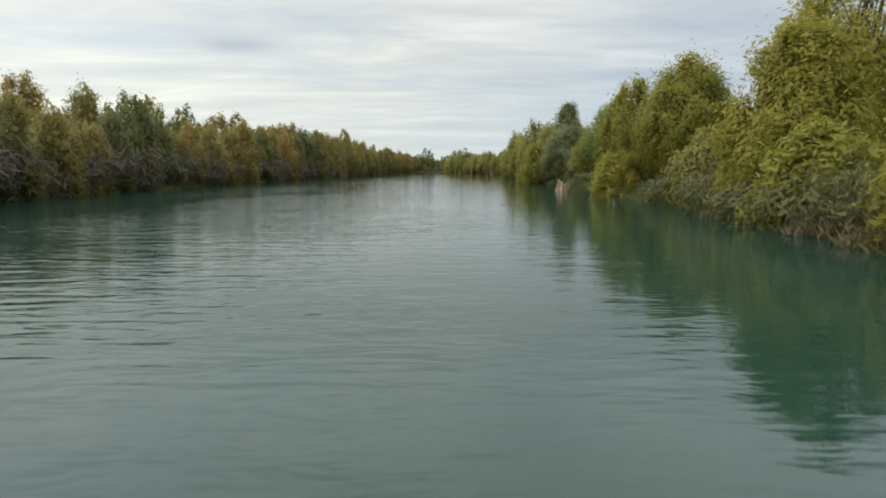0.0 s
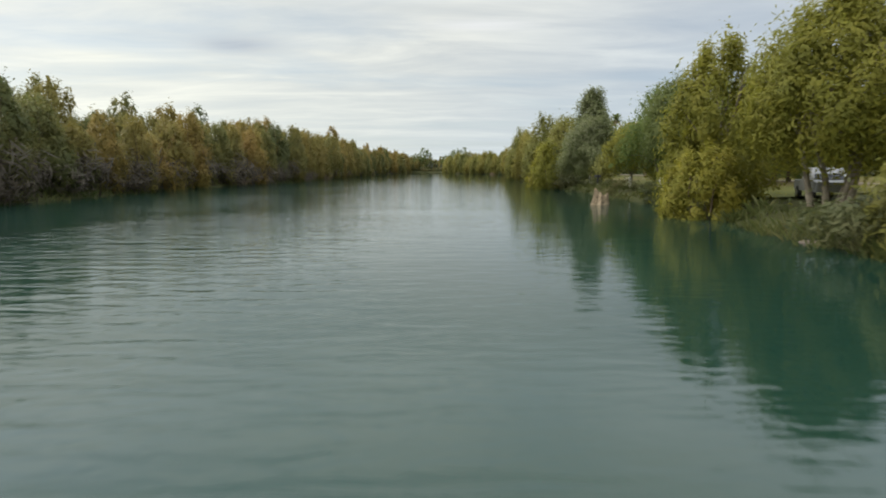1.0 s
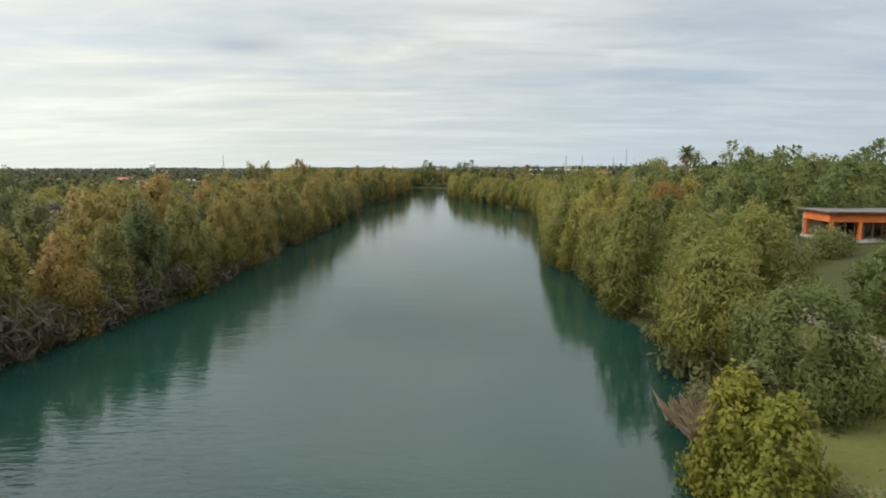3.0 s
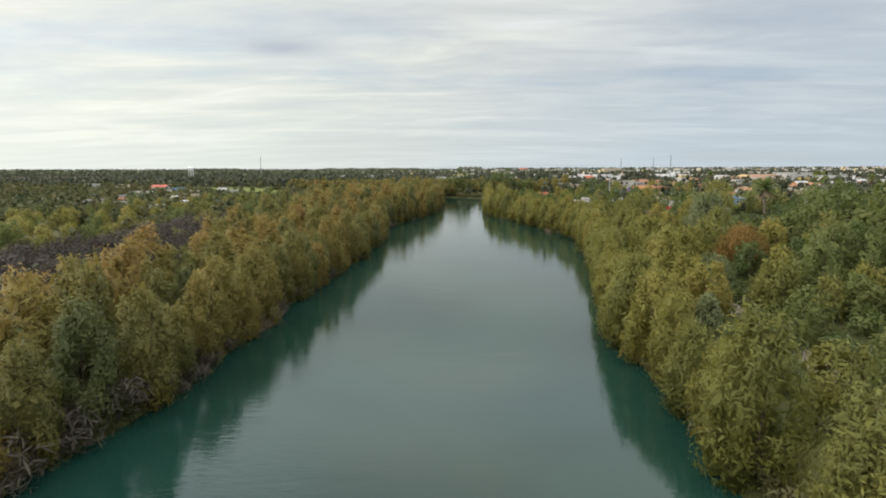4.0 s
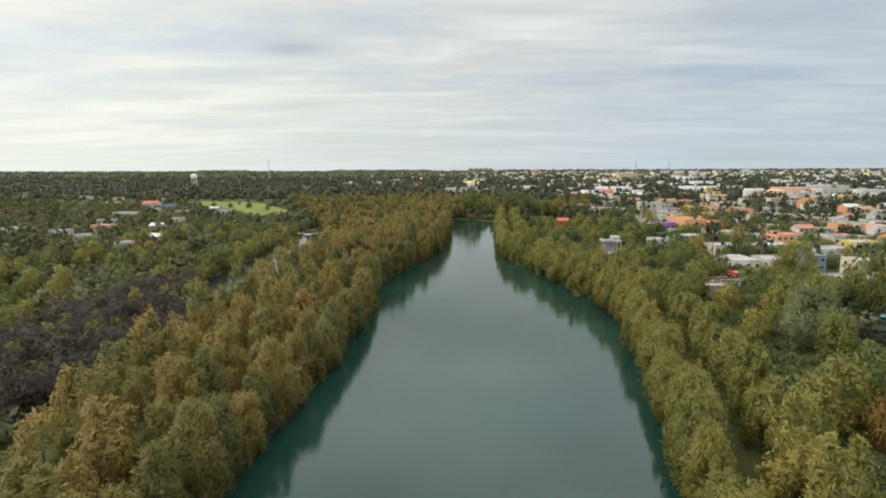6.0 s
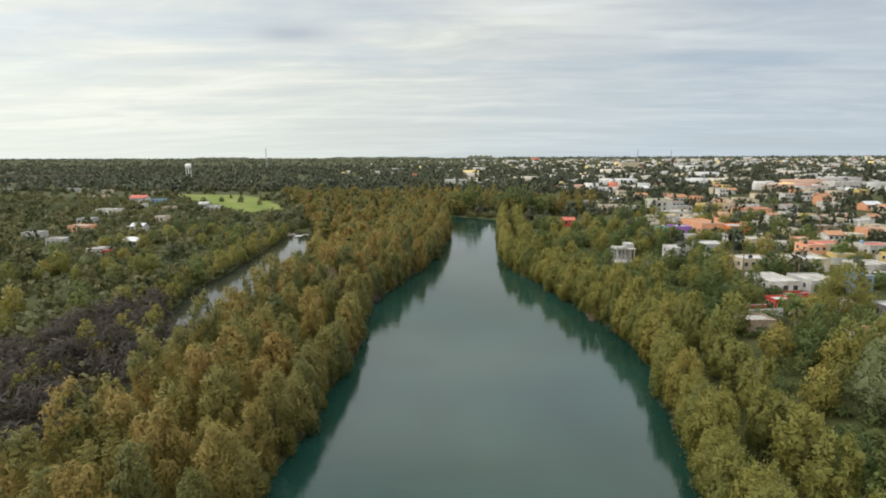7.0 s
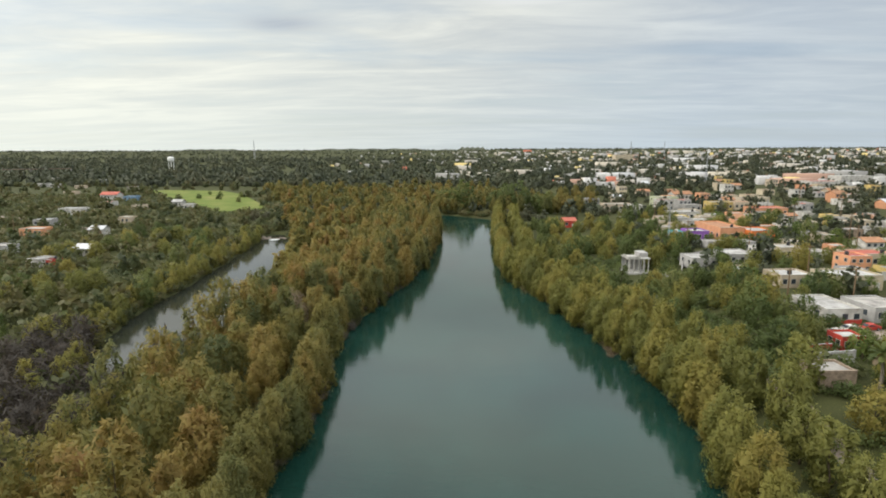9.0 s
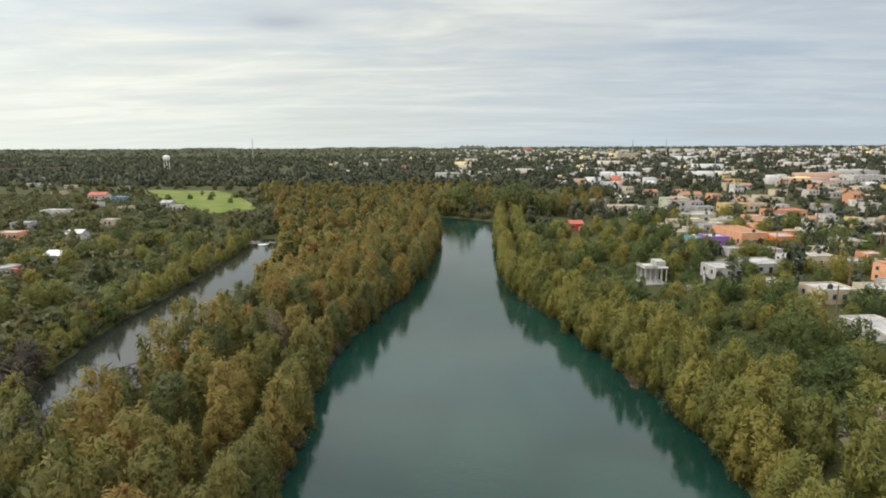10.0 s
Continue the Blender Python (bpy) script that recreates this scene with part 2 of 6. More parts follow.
M_RUST = foliage("rust_leaves", ((0.150, 0.098, 0.026), (0.255, 0.148, 0.032), (0.350, 0.190, 0.038)), 0.6, 0.2, 0.2)
M_BARE = foliage("bare_twigs", ((0.070, 0.059, 0.038), (0.112, 0.092, 0.058), (0.165, 0.133, 0.082)), 0.5, 0.2, 0.3)
M_SCRUB = foliage("scrub_leaves", ((0.054, 0.066, 0.026), (0.084, 0.096, 0.034), (0.122, 0.120, 0.039), (0.152, 0.128, 0.045), (0.102, 0.128, 0.035)), 0.14, 0.0, 0.86, 0.06)
M_THICKET = foliage("leafless_thicket", ((0.036, 0.029, 0.019), (0.058, 0.046, 0.030), (0.088, 0.068, 0.042)), 0.4, 0.0, 0.6, 0.1)
M_WOODS = foliage("far_wood_leaves", ((0.046, 0.053, 0.031), (0.068, 0.077, 0.038), (0.092, 0.096, 0.045), (0.128, 0.113, 0.052)), 0.18, 0.0, 0.82, 0.03, 0.3)
M_REED = foliage("dry_reeds", ((0.160, 0.115, 0.060), (0.240, 0.175, 0.090), (0.310, 0.240, 0.140)), 0.7, 0.1, 0.2)
M_GRASS = foliage("grass_blades", ((0.06, 0.08, 0.018), (0.11, 0.12, 0.03), (0.17, 0.15, 0.05)), 0.5, 0.0, 0.5)
M_GREEN_STUFF = foliage("undergrowth_leaves", ((0.060, 0.080, 0.023), (0.098, 0.122, 0.030), (0.150, 0.150, 0.038)), 0.3, 0.0, 0.7, 0.15)


# ---- building helpers ----
def obj(name, verts, faces, mat, parent=None, smooth=False):
    me = bpy.data.meshes.new(name)
    me.from_pydata(verts, [], faces)
    me.materials.append(mat)
    if smooth:
        me.polygons.foreach_set("use_smooth", [True] * len(me.polygons))
    o = new(name, me)
    o.parent = parent
    return o


def fast_mesh(name, verts, quads, tris, mat):
    """A mesh straight from arrays: vertices, four-cornered and three-cornered faces."""
    me = bpy.data.meshes.new(name)
    quads, tris = np.asarray(quads, dtype=np.int32).reshape(-1, 4), np.asarray(tris, dtype=np.int32).reshape(-1, 3)
    loops = np.concatenate((quads.ravel(), tris.ravel()))
    starts = np.concatenate((np.arange(len(quads)) * 4, len(quads) * 4 + np.arange(len(tris)) * 3)).astype(np.int32)
    me.vertices.add(len(verts))
    me.vertices.foreach_set("co", np.asarray(verts, dtype=np.float32).ravel())
    me.loops.add(len(loops))
    me.loops.foreach_set("vertex_index", loops)
    me.polygons.add(len(starts))
    me.polygons.foreach_set("loop_start", starts)
    me.update(calc_edges=True)
    me.validate()
    me.materials.append(mat)
    return me


def soften(me, normals):
    """Shade leaves by the swell of their crown, as a mass of tiny leaves is."""
    me.polygons.foreach_set("use_smooth", [True] * len(me.polygons))
    me.normals_split_custom_set_from_vertices(np.asarray(normals, dtype=np.float32))
    return me


def part(name, bm, mat, parent, label=""):
    me = bpy.data.meshes.new(name)
    bm.to_mesh(me)
    bm.free()
    me.materials.append(mat)
    o = new(name, me)
    o.parent = parent
    if label:
        o["label"] = label
    return o


def boxes(*items, bevel=0.0):
    """One bmesh of boxes, each (x0, y0, z0, x1, y1, z1)."""
    bm = bmesh.new()
    for x0, y0, z0, x1, y1, z1 in items:
        v = [bm.verts.new((x, y, z)) for x in (x0, x1) for y in (y0, y1) for z in (z0, z1)]
        for f in ((0, 1, 3, 2), (4, 6, 7, 5), (0, 4, 5, 1), (2, 3, 7, 6), (0, 2, 6, 4), (1, 5, 7, 3)):
            bm.faces.new([v[i] for i in f])
    if bevel:
        bmesh.ops.bevel(bm, geom=bm.edges[:], offset=bevel, segments=2, affect="EDGES")
    return bm


def tube_arrays(points, radii, sides=7):
    """A tapered tube along points: vertices and quads."""
    pts = [Vector(p) for p in points]
    v, q = [], []
    for i, (p, r) in enumerate(zip(pts, radii)):
        d = (pts[min(i + 1, len(pts) - 1)] - pts[max(i - 1, 0)]).normalized()
        a = d.orthogonal().normalized() if abs(d.z) < 0.9 else Vector((1, 0, 0)) - d * d.x
        a.normalize()
        b = d.cross(a)
        for k in range(sides):
            t = 2 * math.pi * k / sides
            v.append(p + (a * math.cos(t) + b * math.sin(t)) * r)
        if i:
            o = (i - 1) * sides
            q += [(o + k, o + (k + 1) % sides, o + sides + (k + 1) % sides, o + sides + k) for k in range(sides)]
    return v, q


def tubes(name, runs, mat, parent=None, sides=7):
    v, q = [], []
    for points, radii in runs:
        a, b = tube_arrays(points, radii, sides)
        q += [tuple(i + len(v) for i in f) for f in b]
        v += a
    me = fast_mesh(name, [tuple(p) for p in v], q, [], mat)
    me.polygons.foreach_set("use_smooth", [True] * len(me.polygons))
    o = new(name, me)
    o.parent = parent
    return o


def smooth01(a, b, x):
    t = np.clip((np.asarray(x, dtype=float) - a) / (b - a), 0, 1)
    return t * t * (3 - 2 * t)


# ---- the lie of the land: a river that narrows and bends west, a side channel, a town on rising ground ----
RIVER = np.array([(-8, -320, 17.5), (-8.2, 0, 17.9), (-7.7, 20, 18.4), (-7.0, 36, 19.4), (-6.8, 46, 19.7), (-5.9, 54, 21), (-6.4, 75, 21.4), (-7.6, 92, 21.6), (-5.25, 110, 22.75), (-3.75, 130, 20.75),
                  (-4, 150, 21.3), (-3.15, 170, 22.45), (-1.75, 185, 23.55), (-0.5, 205, 24.5), (0.5, 240, 26.5), (-3.2, 262, 26.8), (-5.5, 280, 24), (-7, 300, 19.6), (-8.6, 318, 14.6), (-9.3, 336, 12.3),
                  (-8.9, 365, 11.9), (-9.8, 410, 12.4), (-11, 440, 14.2), (-14, 456, 16), (-30, 470, 14), (-60, 480, 11)])
CHANNEL = np.array([(-64.5, 244, 2), (-66.5, 258, 8.5), (-69, 283, 12.5), (-71, 304, 12), (-78, 342, 9.5), (-87, 384, 6.5), (-93, 402, 4)])


def shore(line, x, y):
    """Metres from the water's edge of a stream; negative in the water."""
    x, y = np.asarray(x, dtype=float), np.asarray(y, dtype=float)
    if x.ndim == 0:
        a, step = line[:-1], np.diff(line, axis=0)
        t = np.clip(((x - a[:, 0]) * step[:, 0] + (y - a[:, 1]) * step[:, 1]) / (step[:, 0] ** 2 + step[:, 1] ** 2), 0, 1)
        return (np.hypot(x - a[:, 0] - t * step[:, 0], y - a[:, 1] - t * step[:, 1]) - (a[:, 2] + t * step[:, 2])).min()
    best = np.full(np.broadcast(x, y).shape, 1e9)
    for (ax, ay, aw), (bx, by, bw) in zip(line[:-1], line[1:]):
        dx, dy = bx - ax, by - ay
        t = np.clip(((x - ax) * dx + (y - ay) * dy) / (dx * dx + dy * dy), 0, 1)
        best = np.minimum(best, np.hypot(x - ax - t * dx, y - ay - t * dy) - (aw + t * (bw - aw)))
    return best


def wobble(x, y):
    return 0.8 * np.sin(0.31 * x + 0.23 * y) + 0.6 * np.sin(0.11 * x - 0.43 * y + 1.3) + 0.5 * np.sin(0.71 * y + 0.9 * x)


def ground_z(x, y):
    x, y = np.asarray(x, dtype=float), np.asarray(y, dtype=float)
    d = np.minimum(shore(RIVER, x, y), shore(CHANNEL, x, y)) + 0.35 * wobble(x, y)
    z = np.where(d < 0, np.maximum(d * 0.6, -1.6), 0.75 * smooth01(0, 1.6, d) + 0.5 * smooth01(1.5, 9, d)) - 0.06
    start = np.interp(y, [40, 140, 200, 240, 330, 400, 500], [27, 33, 28, 29, 42, 33, 40])
    high = np.interp(y, [60, 130, 200, 260], [1.6, 2.0, 4.2, 5.1])
    z = z + np.where(x > 0, high * smooth01(0, 1, (x - start) / np.interp(y, [120, 240, 330], [26, 16, 30])), 0)
    far = np.hypot(x, y)
    return z + 17 * smooth01(1500, 4700, far)


def gz(x, y):
    return float(ground_z(x, y))


def spread(fine0, fine1, step, lo, hi, grow=1.16):
    a = list(np.arange(fine0, fine1 + step / 2, step))
    s, v = step, a[-1]
    while v < hi:
        s *= grow
        v = min(v + s, hi)
        a.append(v)
    s, v = step, a[0]
    while v > lo:
        s *= grow
        v = max(v - s, lo)
        a.insert(0, v)
    return np.array(a)


def build_ground():
    xs, ys = spread(-112, 112, 2.2, -4700, 4700), spread(0, 520, 2.6, -900, 4850)
    X, Y = np.meshgrid(xs, ys)
    Z = ground_z(X, Y)
    nx, ny = len(xs), len(ys)
    i = (np.arange(ny - 1)[:, None] * nx + np.arange(nx - 1)[None, :]).ravel()
    me = fast_mesh("ground", np.stack((X, Y, Z), -1).reshape(-1, 3), np.stack((i, i + 1, i + nx + 1, i + nx), -1), [], M_GROUND)
    me.polygons.foreach_set("use_smooth", [True] * len(me.polygons))
    tagged(new("ground", me), "scrubby river plain with grass, bare soil and rising banks", "ground", kind="structure")


def sheet(name, outline, mat, lift, step, label, category):
    """A patch of ground cover that follows the land, inside a convex-ish outline."""
    out = [Vector((x, y)) for x, y in outline]
    bm = bmesh.new()
    ring = []
    for a, b in zip(out, out[1:] + out[:1]):
        n = max(1, int((b - a).length / step))
        ring += [a.lerp(b, k / n) for k in range(n)]
    cx, cy = sum(p.x for p in ring) / len(ring), sum(p.y for p in ring) / len(ring)
    rows = []
    rings = max(2, int(max((p - Vector((cx, cy))).length for p in ring) / step))
    for k in range(rings):
        f = 1 - k / rings
        rows.append([bm.verts.new((cx + (p.x - cx) * f, cy + (p.y - cy) * f, 0)) for p in ring])
    mid = bm.verts.new((cx, cy, 0))
    for v in bm.verts:
        v.co.z = gz(v.co.x, v.co.y) + lift
    n = len(ring)
    for a, b in zip(rows[:-1], rows[1:]):
        for k in range(n):
            bm.faces.new((a[k], a[(k + 1) % n], b[(k + 1) % n], b[k]))
    for k in range(n):
        bm.faces.new((rows[-1][k], rows[-1][(k + 1) % n], mid))
    bmesh.ops.recalc_face_normals(bm, faces=bm.faces[:])
    o = part(name, bm, mat, None)
    for p in o.data.polygons:
        p.use_smooth = True
    return tagged(o, label, category, kind="structure")


build_ground()
tagged(obj("water", [(-420, -340, 0), (60, -340, 0), (60, 640, 0), (-420, 640, 0)], [(0, 1, 2, 3)], M_WATER),
       "calm teal-green river with ruffled patches of ripples", "river", kind="structure")

# ---- trees ----
def crown_lobes(rng, height, width, n, low=0.22, top=0.5, lobe=(0.15, 0.25), tall=1.25):
    """Clumps of foliage round a stem: (centre, radii). top is how pointed the crown is: 1 a cone, 0 a dome."""
    lobes = []
    for i in range(n):
        h = low + (0.93 - low) * ((i + rng.random()) / n)
        k = (h - low) / (0.93 - low)
        env = (1 - top) * math.sqrt(max(0.05, 1 - (1.5 * k - 0.55) ** 2 if k > 0.36 else 1 - 0.5 * (0.36 - k))) + top * (1.02 - k)
        a, r = i * 2.4 + rng.uniform(-0.6, 0.6), env * width * 0.36 * math.sqrt(rng.uniform(0.3, 1.25))
        s = width * rng.uniform(*lobe) * (0.72 + 0.4 * (1 - k))
        lobes.append((Vector((a and r * math.cos(a), r * math.sin(a), h * height - s * 0.3)), Vector((s, s, s * tall * rng.uniform(0.85, 1.25)))))
    return lobes


def leaf_arrays(rng_seed, lobes, count, size, droop=0.3, ragged=0.18, core=0.8, slim=0.36, fill=0.4, sprays=7):
    """Leafy twigs in the outer part of the lobes, pointing out and up (or hanging, with droop), and a leafy heart in each lobe:
    vertices, quads, tris."""
    rs = np.random.RandomState(rng_seed)
    C, R = np.array([l[0][:] for l in lobes]), np.array([l[1][:] for l in lobes])
    w = (R[:, 0] * R[:, 2]) / (R[:, 0] * R[:, 2]).sum()
    k = rs.choice(len(lobes), count, p=w)
    d = rs.normal(size=(count, 3))
    d[:, 2] += 0.2
    d /= np.linalg.norm(d, axis=1)[:, None]
    p = C[k] + d * R[k] * (1.02 - fill * rs.uniform(0, 1, count) ** 1.4 + ragged * np.abs(rs.standard_normal(count)) * (rs.uniform(0, 1, count) < 0.35))[:, None]
    mid = C.mean(0)
    out = (p - mid) * (1, 1, 0.8)
    out /= np.linalg.norm(out, axis=1)[:, None] + 1e-9
    soft = 0.55 * d + 0.6 * out + (0, 0, 0.35)
    soft /= np.linalg.norm(soft, axis=1)[:, None] + 1e-9
    t = rs.normal(size=(count, 3))
    t[:, 2] += 0.2 - 2 * droop
    t -= 0.6 * soft * (t * soft).sum(1)[:, None]
    t /= np.linalg.norm(t, axis=1)[:, None]
    b = np.cross(t, rs.normal(size=(count, 3)) * 0.5 + soft)
    b /= np.linalg.norm(b, axis=1)[:, None] + 1e-9
    s = size * rs.uniform(0.5, 1.4, count)[:, None]
    b *= np.where((np.cross(t, b) * soft).sum(1) > 0, -1.0, 1.0)[:, None]
    v = [np.stack((p - t * s * 0.55, p + b * s * slim, p + t * s * 0.6, p - b * s * slim), 1).reshape(-1, 3)]
    normals = [np.repeat(soft, 4, 0)]
    if core:
        # a few broad sprays fill the heart of every lobe
        n = sprays
        kk = np.repeat(np.arange(len(lobes)), n)
        m = len(kk)
        c = C[kk] + rs.normal(0, 0.22 if n < 8 else 0.36, (m, 3)) * R[kk]
        a = rs.normal(size=(m, 3))
        a /= np.linalg.norm(a, axis=1)[:, None]
        e = np.cross(a, rs.normal(size=(m, 3)))
        e /= np.linalg.norm(e, axis=1)[:, None] + 1e-9
        a, e = a * R[kk] * core * rs.uniform(0.7, 1.15, (m, 1)), e * R[kk] * core * rs.uniform(0.6, 1.0, (m, 1)) * (1 if n < 8 else 0.5)
        face = (c - mid) * (1, 1, 0.8)
        face = face / (np.linalg.norm(face, axis=1)[:, None] + 1e-9) + (0, 0, 0.35)
        e *= np.where((np.cross(a, e) * face).sum(1) > 0, 1.0, -1.0)[:, None]
        v.append(np.stack((c - a, c - e, c + a, c + e), 1).reshape(-1, 3))
        normals.append(np.repeat(face / np.linalg.norm(face, axis=1)[:, None], 4, 0))
        count += m
    return np.concatenate(v), np.arange(count * 4).reshape(-1, 4), np.concatenate(normals)


def trunk_runs(rng, height, lobes, girth, stems=1, lean=0.12, limbs=8, low=0.16):
    runs = []
    for s in range(stems):
        a = rng.uniform(0, 6.28)
        out = lean * height * (1 if stems == 1 else 1.6)
        tip = Vector((out * math.cos(a), out * math.sin(a), height * rng.uniform(0.7, 0.85)))
        foot = Vector((0.25 * s * math.cos(a), 0.25 * s * math.sin(a), -0.25))
        pts = [foot.lerp(tip, k / 5) + Vector((rng.uniform(-.12, .12), rng.uniform(-.12, .12), 0)) * (k > 0) for k in range(6)]
        rad = [girth * (1.25 if k == 0 else 1 - 0.17 * k) for k in range(6)]
        runs.append((pts, rad))
        for i in range(limbs // stems):
            c = lobes[rng.randrange(len(lobes))][0]
            f = rng.uniform(low + 0.05, 0.75)
            st = foot.lerp(tip, f)
            if c.z < st.z:
                continue
            mid = st.lerp(c, 0.5) + Vector((0, 0, 0.05 * height))
            runs.append(([st, mid, c], [girth * 0.45 * (1.1 - f), girth * 0.28 * (1.1 - f), 0.02]))
    return runs


def tree(name, seed, height, width, leaves, size, mat, lobes=22, low=0.2, top=0.3, droop=0.3, girth=0.16, stems=1, bark=M_BARK,
         lime=0.0, lobe=(0.15, 0.25), ragged=0.22, limbs=8, core=0.8, slim=0.36, lean=0.1, tall=1.25, fill=0.4, sprays=7):
    """A tree with its foot at the origin: trunk and limbs, and a crown of many leaf sprays."""
    rng = random.Random(seed)
    root = new(name)
    lb = crown_lobes(rng, height, width, lobes, low, top, lobe, tall)
    tubes("trunk", trunk_runs(rng, height, lb, girth, stems, lean, limbs), bark, root, 6)
    if lime:
        o = tubes("limewash_band", [([(0, 0, 0.02), (0, 0, lime)], [girth * 1.3, girth * 1.12])], M_LIME, root, 9)
        o["label"] = "white limewash painted on the trunk"
    v, q, nor = leaf_arrays(seed, lb, leaves, size, droop, ragged, core, slim, fill, sprays)
    me = soften(fast_mesh("crown", v, q, [], mat), nor)
    new("crown", me).parent = root
    return root


def stand(ob, x, y, scale=1.0, turn=0.0, sink=0.05, tall=1.0):
    """The pose of a thing that stands on the land."""
    return Matrix.Translation((x, y, gz(x, y) - sink)) @ Matrix.Rotation(turn, 4, "Z") @ Matrix.Diagonal((scale, scale, scale * tall, 1))


class Planter:
    """Sets a kind of tree again and again: the first time the model itself, then copies that share its meshes."""

    def __init__(self, models, label, category, group):
        self.models, self.used, self.tags = models, set(), (label, category, group)

    def put(self, rng, x, y, scale=1.0, tall=1.0, which=None, label=None):
        i = rng.randrange(len(self.models)) if which is None else which
        ob = self.models[i]
        m = stand(ob, x, y, scale, rng.uniform(0, 6.28), 0.05, tall)
        if i in self.used:
            ob = copy_thing(ob, m)
            ob.matrix_basis = m
        else:
            ob.matrix_basis = m
            self.used.add(i)
        tagged(ob, label or self.tags[0], self.tags[1], self.tags[2])
        return ob


def river_x(y, side):
    """The water's edge, west (-1) or east (1), at y."""
    c = np.interp(y, RIVER[:23, 1], RIVER[:23, 0])
    return float(c + side * np.interp(y, RIVER[:23, 1], RIVER[:23, 2]))


rng = random.Random(7)
PLUME = dict(lobe=(0.10, 0.165), tall=1.65, droop=-0.12, ragged=0.3, slim=0.15, fill=0.55)
willows_near = Planter([tree("willow_tree", 10 + i, h, w, 9000, 0.36, M_WILLOW, 46, 0.05, 0.2, girth=0.12, stems=2, core=0.5, sprays=10, **PLUME)
                        for i, (h, w) in enumerate(((11.0, 7.0), (10.0, 6.4), (11.8, 6.6), (9.4, 7.2)))],
                       "olive and golden autumn willow on the river bank", "tree", "riverside willows")
willows_far = Planter([tree("willow_tree", 30 + i, h, w, 4200, 0.52, M_WILLOW, 34, 0.05, 0.25, core=0.6, sprays=9, girth=0.13, limbs=5, **PLUME)
                       for i, (h, w) in enumerate(((11.0, 6.8), (10.2, 6.2), (12.0, 6.4), (9.2, 6.8)))],
                      "olive and golden autumn willow on the wooded island", "tree", "riverside willows")
willows_back = Planter([tree("willow_tree", 50 + i, h, w, 3000, 0.52, M_WILLOW, 24, 0.2, 0.25, core=0.65, sprays=9, girth=0.13, limbs=4, **PLUME)
                        for i, (h, w) in enumerate(((11.2, 7.0), (10.4, 6.6), (9.6, 7.0), (12.0, 6.2)))],
                       "golden-brown willow inside the island wood", "tree", "riverside willows")
east_trees = Planter([tree("ash_tree", 70 + i, h, w, 4200, 0.48, M_OLIVE, 34, 0.04, 0.15, core=0.55, sprays=9, girth=0.14, limbs=5, **PLUME)
                      for i, (h, w) in enumerate(((9.4, 6.8), (8.6, 6.4), (10.2, 7.0), (8.0, 6.8)))],
                     "olive-green tree leaning over the town bank", "tree", "town bank trees")
east_near = Planter([tree("ash_tree", 90 + i, h, w, 7500, 0.36, M_OLIVE, 40, 0.04, 0.15, core=0.45, sprays=10, girth=0.14, limbs=6, **PLUME)
                     for i, (h, w) in enumerate(((9.2, 6.8), (8.6, 6.6), (9.8, 7.0)))],
                    "feathery olive tree leaning over the town bank", "tree", "town bank trees")
east_back = Planter([tree("ash_tree", 80 + i, h, w, 2800, 0.52, M_OLIVE, 24, 0.2, 0.2, core=0.6, sprays=9, girth=0.14, limbs=4, **PLUME)
                     for i, (h, w) in enumerate(((9.6, 6.8), (8.8, 6.6), (10.0, 6.2)))],
                    "olive-brown tree behind the town bank", "tree", "town bank trees")

channel_trees = Planter([tree("willow_tree", 95 + i, h, w, 2200, 0.55, M_OLIVE, 24, 0.04, 0.2, girth=0.13, limbs=4, core=0.6, sprays=9, **PLUME)
                         for i, (h, w) in enumerate(((10.4, 7.4), (9.4, 7.8)))],
                        "small olive willow along the side channel", "tree", "channel willows")

# west bank and island
y = -40.0
while y < 452:
    x = river_x(y, -1) - rng.uniform(0.5, 2.0)
    near = y < 235
    size = float(np.interp(y, [0, 80, 140, 250, 330], [0.66, 0.80, 0.95, 0.98, 1.04]))
    (willows_near if near else willows_far).put(rng, x, y, size * rng.uniform(0.74, 1.10), rng.uniform(0.9, 1.06))
    y += rng.uniform(3.9, 5.4) * (1.0 if y > 0 else 1.6)
INNER = []      # the island's inner wood is joined further down
for row, gap in ((7.6, 5.2), (14.2, 5.8), (21.0, 6.4)):
    y = 30.0
    while y < 462:
        x = river_x(y, -1) - row + rng.uniform(-1.8, 1.8)
        size = float(np.interp(y, [0, 80, 140, 250, 330], [0.72, 0.84, 0.98, 1.0, 1.06]))
        if float(shore(CHANNEL, x, y)) > 1.5 and float(shore(RIVER, x, y)) > 1.0 and not (row > 20 and y < 180):
            if row > 10:
                INNER.append((x, y, size * rng.uniform(0.78, 1.16), rng.randrange(4)))
            else:
                (willows_near if y < 80 else willows_back).put(rng, x, y, size * rng.uniform(0.72, 1.16), rng.uniform(0.88, 1.1))
        y += gap * rng.uniform(0.8, 1.2)

# the island widens upstream: one wood from the side channel to the river
SPREAD, tries = [], 0
while len(SPREAD) < 330 and tries < 4000:
    tries += 1
    y = rng.uniform(285, 640)
    x = rng.uniform(float(np.interp(y, [285, 400, 500, 640], [-60, -84, -128, -190])), float(np.interp(y, [285, 470, 500, 640], [-46, -40, 10, 0])))
    if float(shore(CHANNEL, x, y)) > 2.5 and float(shore(RIVER, x, y)) > 1.5 and all((x - a) ** 2 + (y - b) ** 2 > 22 for a, b, _, _ in SPREAD):
        SPREAD.append((x, y, rng.uniform(0.62, 1.0), rng.randrange(4)))

